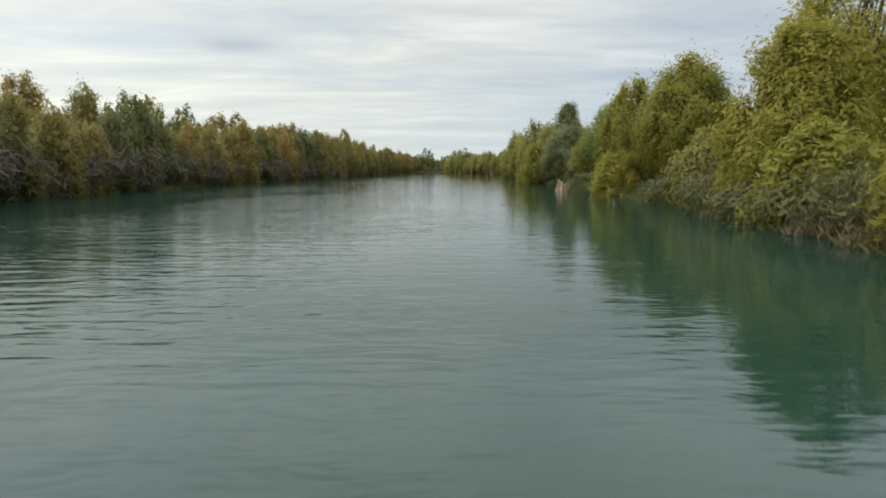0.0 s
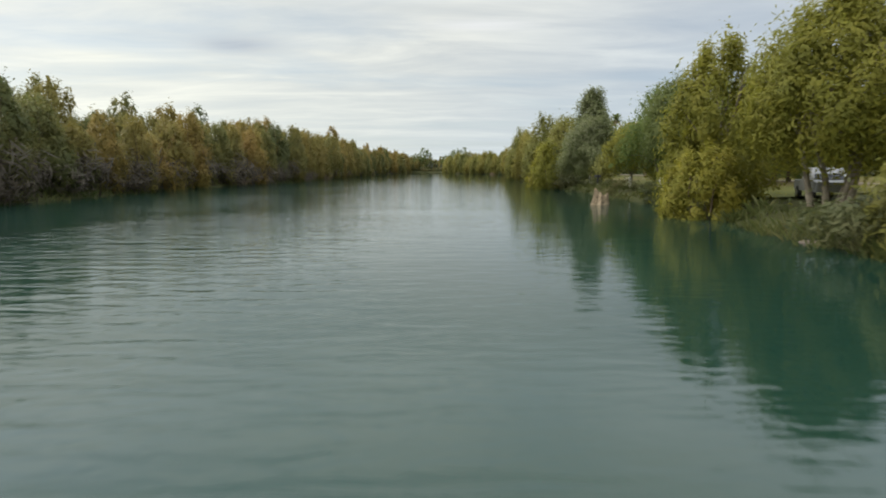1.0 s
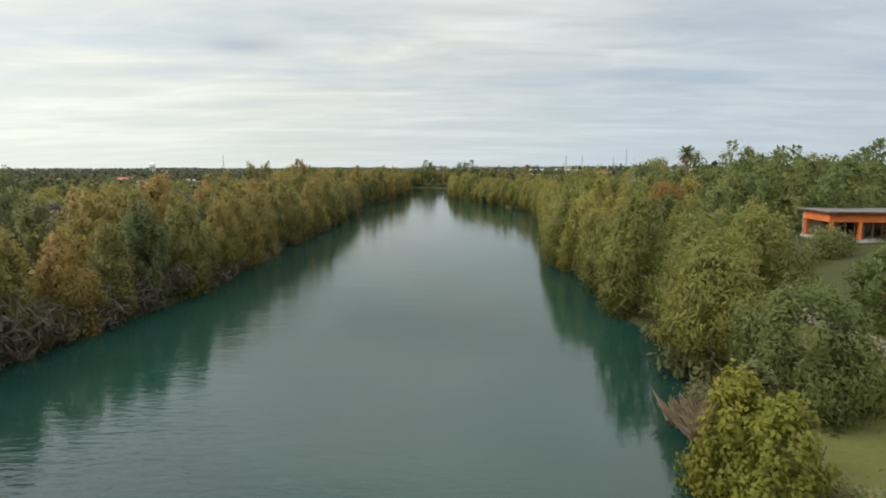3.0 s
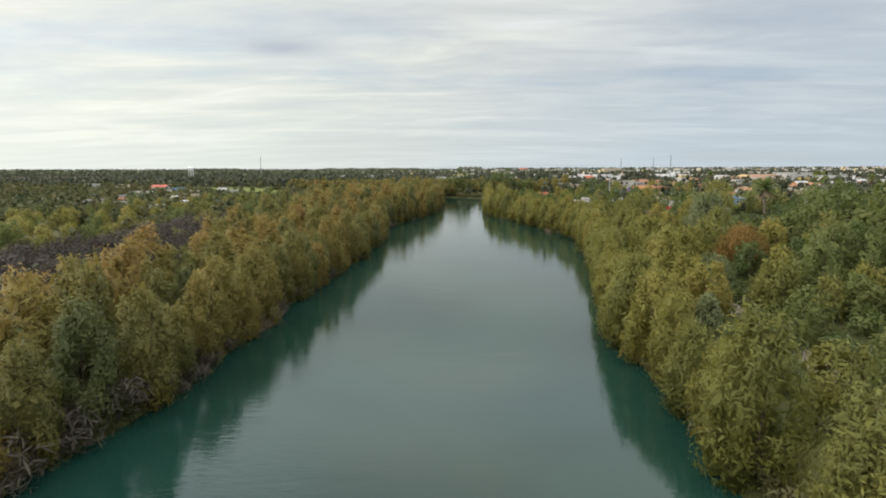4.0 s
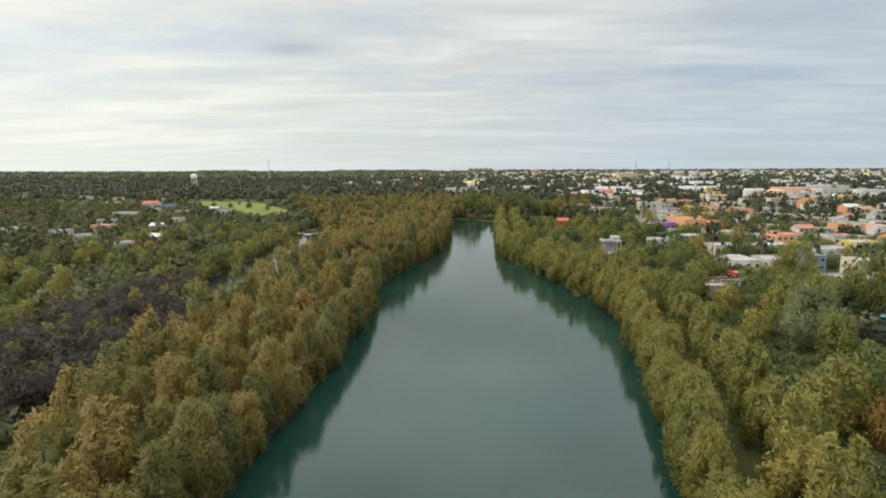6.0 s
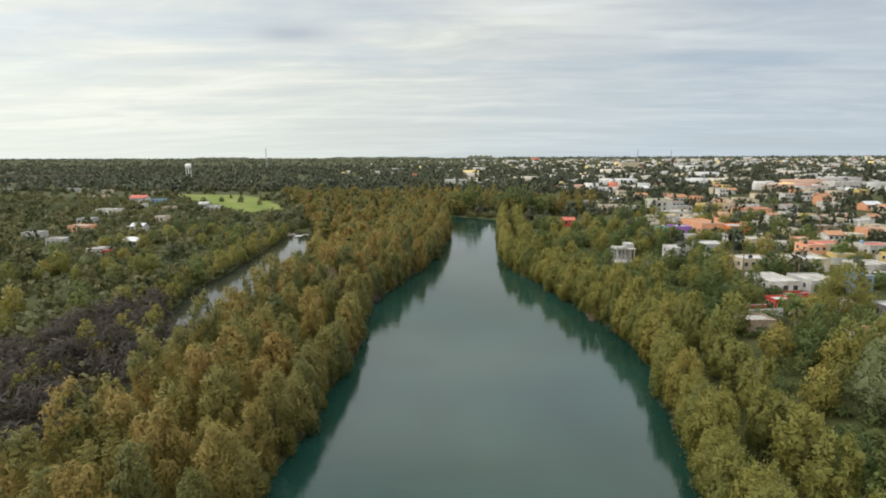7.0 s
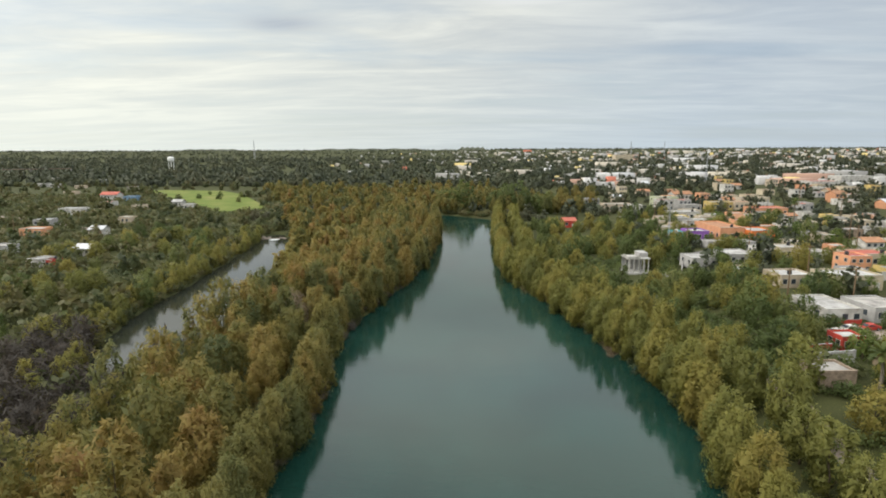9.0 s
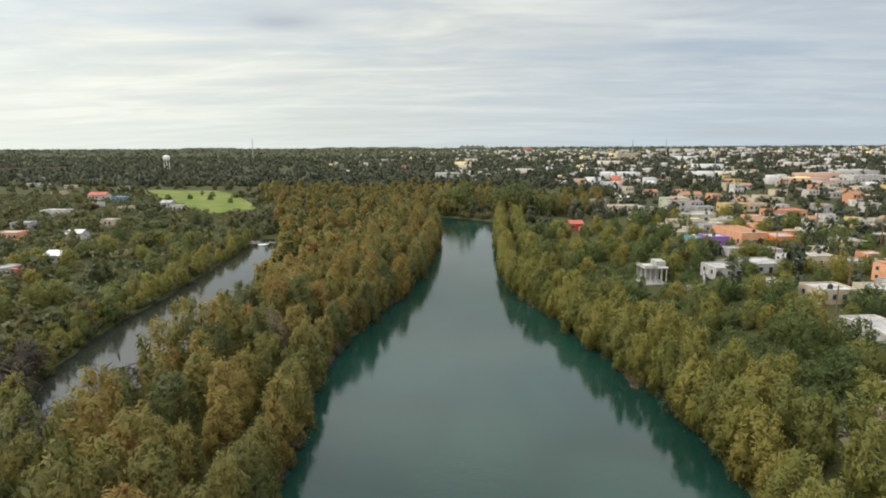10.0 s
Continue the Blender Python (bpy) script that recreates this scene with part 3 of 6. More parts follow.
# east bank below the town
y = 120.0
while y < 470:
    x = river_x(y, 1) + rng.uniform(0.6, 2.0)
    (east_near if y < 225 else east_trees).put(rng, x, y, rng.uniform(0.72, 1.12), rng.uniform(0.9, 1.1))
    y += rng.uniform(4.2, 5.6)
y = 124.0
while y < 470:
    x = river_x(y, 1) + rng.uniform(7.5, 10.0)
    if not 126 < y < 150:
        east_back.put(rng, x, y, rng.uniform(0.85, 1.08), rng.uniform(0.9, 1.1))
    y += rng.uniform(5.5, 7.5)
# willows along the west side of the channel
for off, gap in ((1.6, 4.2), (7.0, 6.0)):
    y = 200.0
    while y < 398:
        cx, cw = np.interp(y, CHANNEL[:, 1], CHANNEL[:, 0]), np.interp(y, CHANNEL[:, 1], CHANNEL[:, 2])
        channel_trees.put(rng, float(cx - cw - off + rng.uniform(-1.2, 1.2)), y, rng.uniform(0.36, 0.62), rng.uniform(0.8, 1.0))
        y += gap * rng.uniform(0.7, 1.3)
# the wood that closes the river's bend
for i in range(90):
    x, y = rng.uniform(-80, 60), rng.uniform(474, 540)
    if float(shore(RIVER, x, y)) > 1.5:
        willows_back.put(rng, x, y, rng.uniform(0.8, 1.05), label="rust-tinged willow where the river bends away")

# ---- the park on the east bank ----
LIMED = dict(bark=M_PALE_BARK, lime=0.95)


def specimen(name, x, y, seed, height, width, leaves, size, mat, label, category="tree", **kw):
    kw.setdefault("core", 0.32)
    kw.setdefault("sprays", 12)
    kw.setdefault("fill", 0.7)
    ob = tree(name, seed, height, width, leaves, size, mat, **kw)
    ob.matrix_basis = stand(ob, x, y, 1, (seed * 1.7) % 6.28)
    KEEP.append((x, y, width * 0.45))
    return tagged(ob, label, category)


KEEP = [(37, 121, 4.5), (41, 127, 5), (46, 133, 5), (52, 136, 5), (58, 138, 5), (63, 138, 5), (52, 246, 3.5), (58, 246.5, 4), (64, 251, 5), (43, 231, 4), (47, 230, 3.5), (58, 238, 3), (66, 285, 4), (60, 316, 5), (70, 315, 5), (80, 319, 4)]       # places that the scattered woods leave free: x, y, radius
FINE = dict(lobe=(0.10, 0.17), tall=1.25, droop=0.3, ragged=0.32, slim=0.17, fill=0.7)
HERO = dict(lobe=(0.065, 0.115), tall=1.5, droop=0.34, ragged=0.4, slim=0.17, fill=0.8, core=0)
specimen("willow_tree", 19.6, 35.0, 201, 11.8, 9.0, 42000, 0.21, M_LIGHT, "tall yellow-green willow with drooping sprays over the water", lobes=96, low=0.05, stems=3, limbs=24, **HERO)
specimen("willow_tree", 14.6, 30.0, 202, 7.0, 7.2, 34000, 0.22, M_LIGHT, "broad thinning willow hanging low over the river", lobes=84, low=0.03, stems=3, limbs=24, **HERO)
specimen("willow_tree", 26, 32, 203, 11.8, 8.6, 14000, 0.26, M_OLIVE, "tall olive willow behind the river bank", lobes=36, low=0.08, limbs=10, **FINE)
specimen("willow_tree", 16.7, 46.0, 204, 8.6, 7.8, 44000, 0.21, M_LIGHT, "broad yellow-green willow with several leaning trunks", lobes=100, low=0.3, stems=5, limbs=25, girth=0.13, bark=M_PALE_BARK, lean=0.15, **HERO)
specimen("willow_tree", 15.4, 53.0, 205, 9.2, 6.8, 24000, 0.24, M_LIGHT, "broad yellow-green willow on the park lawn", lobes=70, low=0.12, stems=3, limbs=15, bark=M_PALE_BARK, **HERO)
specimen("willow_tree", 25, 45, 206, 10.0, 8.0, 14000, 0.26, M_OLIVE, "olive willow behind the parked pickup", lobes=34, low=0.2, limbs=10, **FINE)
specimen("willow_tree", 23, 61, 207, 8.6, 7.0, 16000, 0.22, M_LIGHT, "leafy willow at the edge of the park lawn", lobes=34, low=0.22, limbs=10, **FINE)
specimen("ash_tree", 16.2, 59.8, 208, 7.4, 6.4, 16000, 0.20, M_GREEN, "dense dark green ash with a whitewashed trunk", lobes=36, low=0.36, limbs=10, girth=0.11, **FINE, **LIMED)
specimen("ash_tree", 17.6, 66.0, 209, 7.7, 7.0, 16000, 0.20, M_FRESH, "tall bright green ash on the park lawn", lobes=36, low=0.36, limbs=10, girth=0.11, **FINE, **LIMED)
specimen("ash_tree", 17.35, 72.2, 210, 5.6, 5.0, 14000, 0.20, M_LIGHT, "small light green ash with a whitewashed trunk", lobes=32, low=0.36, limbs=10, girth=0.11, **FINE, **LIMED)
specimen("ash_tree", 22.5, 68.0, 211, 8.2, 6.8, 10000, 0.24, M_GREEN, "green ash further back on the lawn", lobes=30, low=0.36, limbs=8, **FINE)
specimen("mesquite_tree", 27, 66, 212, 8.0, 8.0, 10000, 0.24, M_FRESH, "spreading green mesquite behind the lawn", lobes=34, low=0.24, limbs=8, **FINE)
specimen("sycamore_tree", 16.9, 83.6, 213, 10.3, 7.8, 40000, 0.15, M_GREY, "tall pointed grey-green sycamore with a whitewashed trunk", lobes=56, low=0.17, top=0.72, limbs=16, girth=0.17, lobe=(0.09, 0.14), tall=1.1, droop=0.1, ragged=0.25, slim=0.40, core=0, fill=0.8, **LIMED)
specimen("young_ash", 17.0, 79.6, 214, 3.0, 2.8, 1800, 0.14, M_OLIVE, "small round young ash on the lawn", lobes=12, low=0.36, girth=0.05, lobe=(0.2, 0.3), limbs=5)
specimen("young_ash", 21.5, 76, 231, 3.8, 3.6, 2400, 0.17, M_LIGHT, "small yellowing ash on the lawn", lobes=16, low=0.3, girth=0.06, lobe=(0.17, 0.26), limbs=6)
specimen("young_ash", 23.5, 79.0, 232, 4.4, 4.0, 2600, 0.18, M_OLIVE, "young olive ash behind the benches", lobes=18, low=0.3, girth=0.07, lobe=(0.16, 0.25), limbs=6)
specimen("willow_shrub", 12.4, 20, 233, 3.4, 4.4, 7000, 0.28, M_LIGHT, "yellow-green willow shrub at the water's edge", lobes=24, low=0.02, girth=0.06, stems=3, limbs=8, slim=0.16, core=0, lobe=(0.14, 0.22))
specimen("willow_shrub", 12.8, 26, 234, 3.0, 3.8, 7000, 0.28, M_LIGHT, "yellow-green willow shrub hanging over the bank", lobes=22, low=0.02, girth=0.06, stems=3, limbs=8, slim=0.16, core=0, lobe=(0.14, 0.22))
specimen("willow_shrub", 14.2, 37, 235, 3.0, 4.4, 7000, 0.28, M_OLIVE, "olive willow shrub below the tall willows", lobes=24, low=0.02, girth=0.06, stems=3, limbs=8, slim=0.16, core=0, lobe=(0.14, 0.22))
specimen("willow_shrub", 21, 41, 236, 3.2, 4.2, 7000, 0.28, M_LIGHT, "low yellow-green willow shrub on the bank", lobes=22, low=0.02, girth=0.06, stems=3, limbs=8, slim=0.16, core=0, lobe=(0.14, 0.22))
specimen("willow_shrub", 13.6, 50.0, 237, 4.2, 5.2, 11000, 0.2, M_LIGHT, "low yellow-green willow boughs trailing over the bank", lobes=40, low=0.02, girth=0.06, stems=3, limbs=9, **HERO)
specimen("alder_tree", 13.3, 88.2, 215, 6.4, 3.6, 5041, 0.19, M_LIGHT, "slim yellow-green alder leaning at the water's edge", lobes=26, low=0.12, limbs=9, girth=0.08, stems=2, lobe=(0.14, 0.22), tall=1.3)
specimen("alder_tree", 13.2, 91.4, 216, 5.8, 3.8, 5041, 0.20, M_LIGHT, "yellow-green alder with golden top beside the reeds", lobes=26, low=0.1, limbs=9, girth=0.08, stems=2, lobe=(0.14, 0.22), tall=1.3)
specimen("alder_tree", 14.3, 92.2, 217, 5.6, 2.8, 4321, 0.21, M_WILLOW, "slim golden alder beside the reeds", lobes=24, low=0.1, limbs=8, girth=0.08, lobe=(0.15, 0.24))
specimen("hackberry_tree", 27.6, 97.0, 238, 7.8, 6.6, 14000, 0.22, M_WILLOW, "thinning brown-gold tree behind the lawn", lobes=34, low=0.24, limbs=8, **FINE)
specimen("ficus_tree", 19.8, 97.8, 218, 6.6, 7.4, 15000, 0.26, M_GREEN, "round dense dark green ficus", lobes=40, low=0.12, top=0.0, limbs=8, **FINE)
specimen("willow_tree", 18.4, 105.0, 219, 8.6, 7.2, 12000, 0.31, M_OLIVE, "feathery olive willow with a whitewashed trunk", lobes=36, low=0.22, limbs=12, **PLUME, **LIMED)
specimen("willow_tree", 20.0, 110.5, 220, 9.4, 8.0, 12000, 0.33, M_OLIVE, "feathery brownish willow with a whitewashed trunk", lobes=36, low=0.16, limbs=12, **PLUME, **LIMED)
specimen("willow_tree", 26.0, 114.0, 221, 9.0, 7.6, 9000, 0.36, M_OLIVE, "feathery olive willow behind the bank", lobes=34, low=0.18, limbs=9, **PLUME)
specimen("sycamore_tree", 22.6, 139.0, 222, 7.2, 5.0, 6242, 0.23, M_GREY, "young pointed grey-green sycamore above the kayak", lobes=40, low=0.14, top=0.8, limbs=10, lobe=(0.11, 0.17), tall=1.1, ragged=0.24)
specimen("rust_tree", 42.0, 177.0, 223, 7.6, 9.4, 9000, 0.34, M_RUST, "rust-coloured autumn tree below the houses", lobes=30, low=0.2, limbs=8, **FINE)
specimen("olive_tree", 31.8, 162.0, 224, 7.2, 7.0, 8000, 0.32, M_GREY, "pale grey-green tree beside the dirt path", lobes=30, low=0.14, limbs=8, **FINE)
specimen("pecan_tree", 47.8, 207.0, 225, 9.2, 11.5, 9000, 0.36, M_GREY, "large thinning grey-brown pecan below the houses", lobes=38, low=0.16, limbs=14, core=0.5, **FINE)
specimen("pecan_tree", 66.0, 248.5, 226, 10.2, 12.5, 9000, 0.4, M_OLIVE, "large dark olive pecan beside the parking yard", lobes=40, low=0.15, limbs=10, **FINE)
specimen("orange_tree", 53.2, 255.5, 227, 3.8, 4.2, 2880, 0.21, M_GREEN, "bright green round orange tree by the parked cars", lobes=18, low=0.12, top=0.0, limbs=5, lobe=(0.2, 0.3))
specimen("laurel_tree", 47.0, 138.0, 228, 3.6, 5.2, 3601, 0.21, M_GREEN, "low round clipped laurel by the orange pavilion", lobes=22, low=0.14, top=0.0, limbs=5, lobe=(0.18, 0.26))
specimen("cottonwood_tree", -38.5, 267.0, 229, 9.8, 6.6, 2070, 0.42, M_REED, "pale half-bare cottonwood standing out of the island wood", lobes=26, low=0.3, limbs=26, core=0.0, bark=M_PALE_BARK, girth=0.16, **FINE)
specimen("cottonwood_tree", -31.5, 70.0, 230, 8.4, 5.0, 2208, 0.30, M_OLIVE, "thin half-bare cottonwood rising over the west bank", lobes=26, low=0.4, limbs=26, core=0.0, bark=M_PALE_BARK, girth=0.14, **FINE)


def palm_tree(x, y, height, fronds, reach, label, skirt=True):
    rng = random.Random(int(x * 7 + y))
    root = new("palm_tree")
    n = 9
    tubes("trunk", [([(0.12 * math.sin(k * 0.5), 0, height * k / n - 0.2 * (k == 0)) for k in range(n + 1)], [0.24 - 0.008 * k for k in range(n + 1)])], M_PALE_BARK, root, 9)
    top = Vector((0.12 * math.sin(n * 0.5), 0, height))
    for i in range(fronds):
        a, up = i * 2.4, 1.45 - 2.5 * i / fronds
        d = Vector((math.cos(a), math.sin(a), 0))
        side = Vector((-d.y, d.x, 0))
        v, f = [], []
        steps = 6
        for k in range(steps + 1):
            u = k / steps
            c = top + d * reach * u * math.cos(up * 0.8) + Vector((0, 0, reach * (u * math.sin(up) - 0.22 * u * u)))
            w = 0.42 * reach * u * (1.03 - u) ** 0.4 + 0.02
            v += [c + side * w - Vector((0, 0, w * 0.35)), c, c - side * w - Vector((0, 0, w * 0.35))]
            if k:
                o = 3 * (k - 1)
                f += [(o, o + 1, o + 4, o + 3), (o + 1, o + 2, o + 5, o + 4)]
        obj("frond", [tuple(p) for p in v], f, M_REED if skirt and i > fronds * 0.82 else M_GREEN, root)
    root.matrix_basis = stand(root, x, y)
    KEEP.append((x, y, 2))
    tagged(root, label, "palm")


palm_tree(50.1, 188.1, 11.2, 34, 2.0, "tall fan palm with a round green head among trees")
palm_tree(143.0, 262.0, 15.0, 30, 2.2, "very tall thin fan palm above the far roofs")
palm_tree(51.0, 236.5, 5.2, 28, 1.7, "short fan palm beside the old stone shed")
palm_tree(150.0, 318.0, 9.5, 28, 2.0, "fan palm among the town trees")
palm_tree(118.0, 392.0, 10.5, 28, 2.0, "tall fan palm in front of the town roofs")

# ---- built things: paints ----
PAINT = {
    "white": plain("white_plaster", (0.56, 0.54, 0.50), (0.30, 0.28, 0.25), 0.55),
    "tower": plain("white_enamel", (0.82, 0.82, 0.80), (0.72, 0.71, 0.68), 0.5, 0.5),
    "cream": plain("cream_plaster", (0.54, 0.46, 0.33), (0.38, 0.32, 0.23), 0.5),
    "beige": plain("beige_plaster", (0.52, 0.43, 0.32), (0.38, 0.31, 0.23), 0.5),
    "grey": plain("grey_block", (0.40, 0.39, 0.37), (0.27, 0.26, 0.25), 0.6),
    "yellow": plain("yellow_plaster", (0.60, 0.45, 0.16), (0.42, 0.31, 0.12), 0.5),
    "orange": plain("orange_plaster", (0.72, 0.20, 0.05), (0.55, 0.14, 0.04), 0.5),
    "salmon": plain("salmon_plaster", (0.66, 0.33, 0.18), (0.52, 0.25, 0.14), 0.5),
    "red": plain("red_plaster", (0.48, 0.06, 0.04), (0.34, 0.045, 0.035), 0.5),
    "purple": plain("purple_plaster", (0.30, 0.13, 0.46), (0.22, 0.10, 0.34), 0.5),
    "teal": plain("teal_plaster", (0.10, 0.42, 0.44), (0.08, 0.32, 0.34), 0.5),
    "blue": plain("blue_plaster", (0.17, 0.28, 0.40), (0.12, 0.20, 0.29), 0.5),
    "lime": plain("pale_green_plaster", (0.48, 0.51, 0.33), (0.34, 0.36, 0.24), 0.5),
    "stone": plain("rubble_stone", (0.34, 0.26, 0.19), (0.17, 0.13, 0.10), 1.6, grain=5, bump=0.8),
    "roof_white": plain("white_roof_coat", (0.42, 0.41, 0.39), (0.19, 0.18, 0.17), 0.42, 0.8),
    "roof_grey": plain("cement_roof", (0.36, 0.34, 0.31), (0.15, 0.14, 0.13), 0.45, 0.9),
    "roof_red": plain("red_roof_coat", (0.42, 0.11, 0.07), (0.26, 0.075, 0.055), 0.4, 0.75),
    "roof_brown": plain("brown_tile_roof", (0.36, 0.19, 0.10), (0.24, 0.12, 0.07), 0.7, 0.85),
    "roof_tin": plain("corrugated_tin", (0.52, 0.53, 0.54), (0.34, 0.33, 0.32), 0.5, 0.45, 0.6),
    "wood": plain("weathered_wood", (0.24, 0.16, 0.09), (0.13, 0.085, 0.05), 2.0, 0.85),
    "asphalt": plain("worn_asphalt", (0.16, 0.15, 0.145), (0.085, 0.08, 0.078), 0.5, 0.92),
    "dirt": plain("trodden_dirt", (0.27, 0.22, 0.18), (0.16, 0.13, 0.10), 0.4, 0.95, 0, 8),
    "steel": plain("galvanised_steel", (0.45, 0.46, 0.47), (0.30, 0.31, 0.32), 1.5, 0.5, 0.7),
    "roof_dark": plain("dark_roof_felt", (0.13, 0.12, 0.11), (0.07, 0.065, 0.06), 0.5, 0.9),
    "dark": plain("dark_metal", (0.05, 0.05, 0.052), (0.03, 0.03, 0.03), 1.5, 0.5, 0.3),
    "rubber": plain("tyre_rubber", (0.03, 0.03, 0.03), (0.02, 0.02, 0.02), 3, 0.8),
    "rock": plain("river_rock", (0.30, 0.25, 0.20), (0.15, 0.12, 0.10), 1.5, 0.9, 0, 6, 0.7),
    "rot": plain("rotten_stump", (0.30, 0.235, 0.155), (0.10, 0.078, 0.055), 4.0, 0.9, 0, 9, 0.9),
    "kayak": plain("yellow_hull", (0.75, 0.36, 0.03), (0.66, 0.28, 0.025), 2.0, 0.35),
    "foam": plain("white_water", (0.75, 0.77, 0.76), (0.45, 0.50, 0.49), 1.8, 0.6),
}
M_PANE = glass_material("window_glass", (0.035, 0.042, 0.05))


def house(x, y, w, d, h, turn, wall, roof, label, floors=1, windows=3, door=True, trim="white", pitched=False, band=None, side_windows=2, name="house"):
    """A plastered house whose front faces the river walk: body with parapet, roof, windows with frame and pane, a door."""
    root = new(name)
    t, par = 0.2, 0.0 if pitched else 0.38
    hw = w / 2
    bm = boxes((-hw, 0, -0.8, hw, d, h - 0.12))
    if par:
        bm2 = ((-hw, 0, h - 0.12, hw, t, h + par), (-hw, d - t, h - 0.12, hw, d, h + par), (-hw, t, h - 0.12, -hw + t, d - t, h + par), (hw - t, t, h - 0.12, hw, d - t, h + par))
        for x0, y0, z0, x1, y1, z1 in bm2:
            bmesh.ops.create_cube(bm, size=1, matrix=Matrix.Translation(((x0 + x1) / 2, (y0 + y1) / 2, (z0 + z1) / 2)) @ Matrix.Diagonal((x1 - x0, y1 - y0, z1 - z0, 1)))
    part("wall", bm, PAINT[wall], root)
    if pitched:
        bm = bmesh.new()
        o, rise, th = 0.4, max(0.9, d * 0.2), 0.14
        sec = ((-o, h - 0.1), (d / 2, h + rise), (d + o, h - 0.1), (d + o, h - 0.1 + th), (d / 2, h + rise + th), (-o, h - 0.1 + th))
        a = [bm.verts.new((-hw - o, yy, zz)) for yy, zz in sec]
        b = [bm.verts.new((hw + o, yy, zz)) for yy, zz in sec]
        for i in range(6):
            bm.faces.new((a[i], a[(i + 1) % 6], b[(i + 1) % 6], b[i]))
        for r in (a, b):
            bm.faces.new((r[0], r[1], r[4], r[5])), bm.faces.new((r[1], r[2], r[3], r[4]))
        bmesh.ops.recalc_face_normals(bm, faces=bm.faces[:])
        part("roof", bm, PAINT[roof], root)
        bm = bmesh.new()
        for xx in (-hw, hw):
            g = [bm.verts.new((xx - math.copysign(0.02, xx), yy, zz)) for yy, zz in ((0.05, h - 0.12), (d - 0.05, h - 0.12), (d / 2, h + rise - 0.02))]
            bm.faces.new(g)
        part("gable", bm, PAINT[wall], root)
    else:
        part("roof", boxes((-hw + t + 0.003, t + 0.003, h - 0.12, hw - t - 0.003, d - t - 0.003, h + 0.03)), PAINT[roof], root)
        part("coping", boxes((-hw - 0.05, -0.05, h + par, hw + 0.05, t + 0.03, h + par + 0.09)), PAINT[trim], root)
    if band:
        part("painted_band", boxes((-hw - 0.02, -0.03, 0, hw + 0.02, 0.0, min(1.1, h * 0.35))), PAINT[band], root)
    fh = h / floors
    r = random.Random(int(x * 13 + y * 7))
    slots = windows + (1 if door else 0)
    dslot = r.randrange(slots) if door and slots else -1
    for fl in range(floors):
        for i in range(slots):
            cx = -hw + w * (i + 0.5) / slots
            if door and fl == 0 and i == dslot:
                dr = part("door", boxes((cx - 0.5, -0.05, 0.02, cx + 0.5, 0.01, min(2.05, fh * 0.8))), PAINT[r.choice(("wood", "dark", "white", "steel"))], root)
                continue
            ww, wh, z0 = min(1.2, w / slots * 0.5), min(1.25, fh * 0.42), fl * fh + fh * 0.36
            fr = part("window", boxes((cx - ww / 2 - 0.08, -0.07, z0 - 0.08, cx + ww / 2 + 0.08, -0.005, z0), (cx - ww / 2 - 0.08, -0.07, z0 + wh, cx + ww / 2 + 0.08, -0.005, z0 + wh + 0.08),
                                      (cx - ww / 2 - 0.08, -0.07, z0, cx - ww / 2, -0.005, z0 + wh), (cx + ww / 2, -0.07, z0, cx + ww / 2 + 0.08, -0.005, z0 + wh)), PAINT[trim], root)
            part("pane", boxes((cx - ww / 2, -0.03, z0, cx + ww / 2, -0.006, z0 + wh)), M_PANE, fr)
        for sgn in (-1,):
            for i in range(side_windows):
                cy = d * (i + 0.5) / side_windows
                ww, wh, z0 = min(1.1, d / side_windows * 0.5), min(1.2, fh * 0.42), fl * fh + fh * 0.36
                xa, xb, ya, yb = sgn * hw - 0.06, sgn * hw - 0.004, cy - ww / 2, cy + ww / 2
                fr = part("window", boxes((xa, ya - 0.08, z0 - 0.08, xb, yb + 0.08, z0), (xa, ya - 0.08, z0 + wh, xb, yb + 0.08, z0 + wh + 0.08),
                                          (xa, ya - 0.08, z0, xb, ya, z0 + wh), (xa, yb, z0, xb, yb + 0.08, z0 + wh)), PAINT[trim], root)
                part("pane", boxes((sgn * hw - 0.03, cy - ww / 2, z0, sgn * hw - 0.005, cy + ww / 2, z0 + wh)), M_PANE, fr)
    z = min(gz(x + sx * hw, y + sy * d) for sx in (-1, 0, 1) for sy in (0, 1))
    near = 0.87 if 225 < y < 345 and 40 < x < 125 else 1.0      # the old riverside quarter is built low and narrow
    root.matrix_basis = pose(x, y, max(z, gz(x, y) - 0.3), 0, 0, turn) @ Matrix.Diagonal((near, near, near, 1))
    c, s = math.cos(radians(turn)), math.sin(radians(turn))
    KEEP.append((x - s * d / 2, y + c * d / 2, 0.42 * math.hypot(w, d) + 1.0))
    return tagged(root, label, "house")


T = 7       # the turn of the town's streets
house(70.0, 356.5, 6.6, 7, 3.4, T, "purple", "roof_white", "low purple house with a pale flat roof", windows=2)
house(64.6, 357.5, 3.6, 7, 3.0, T, "teal", "roof_grey", "low teal house beside a purple one", windows=1)
house(80.5, 356, 8.5, 18, 4.6, T, "salmon", "roof_brown", "long salmon building with a brown roof", windows=2, side_windows=5)
house(89.0, 353, 8.0, 10, 4.0, T, "orange", "roof_grey", "orange house with a flat grey roof", windows=2, trim="grey")
house(85.1, 415, 12.0, 8, 3.3, T, "white", "roof_white", "white box house with a flat roof", windows=4)
house(93.8, 470, 12.0, 9, 5.0, T, "lime", "roof_grey", "two-storey pale green house with flat roof", floors=2, windows=4)
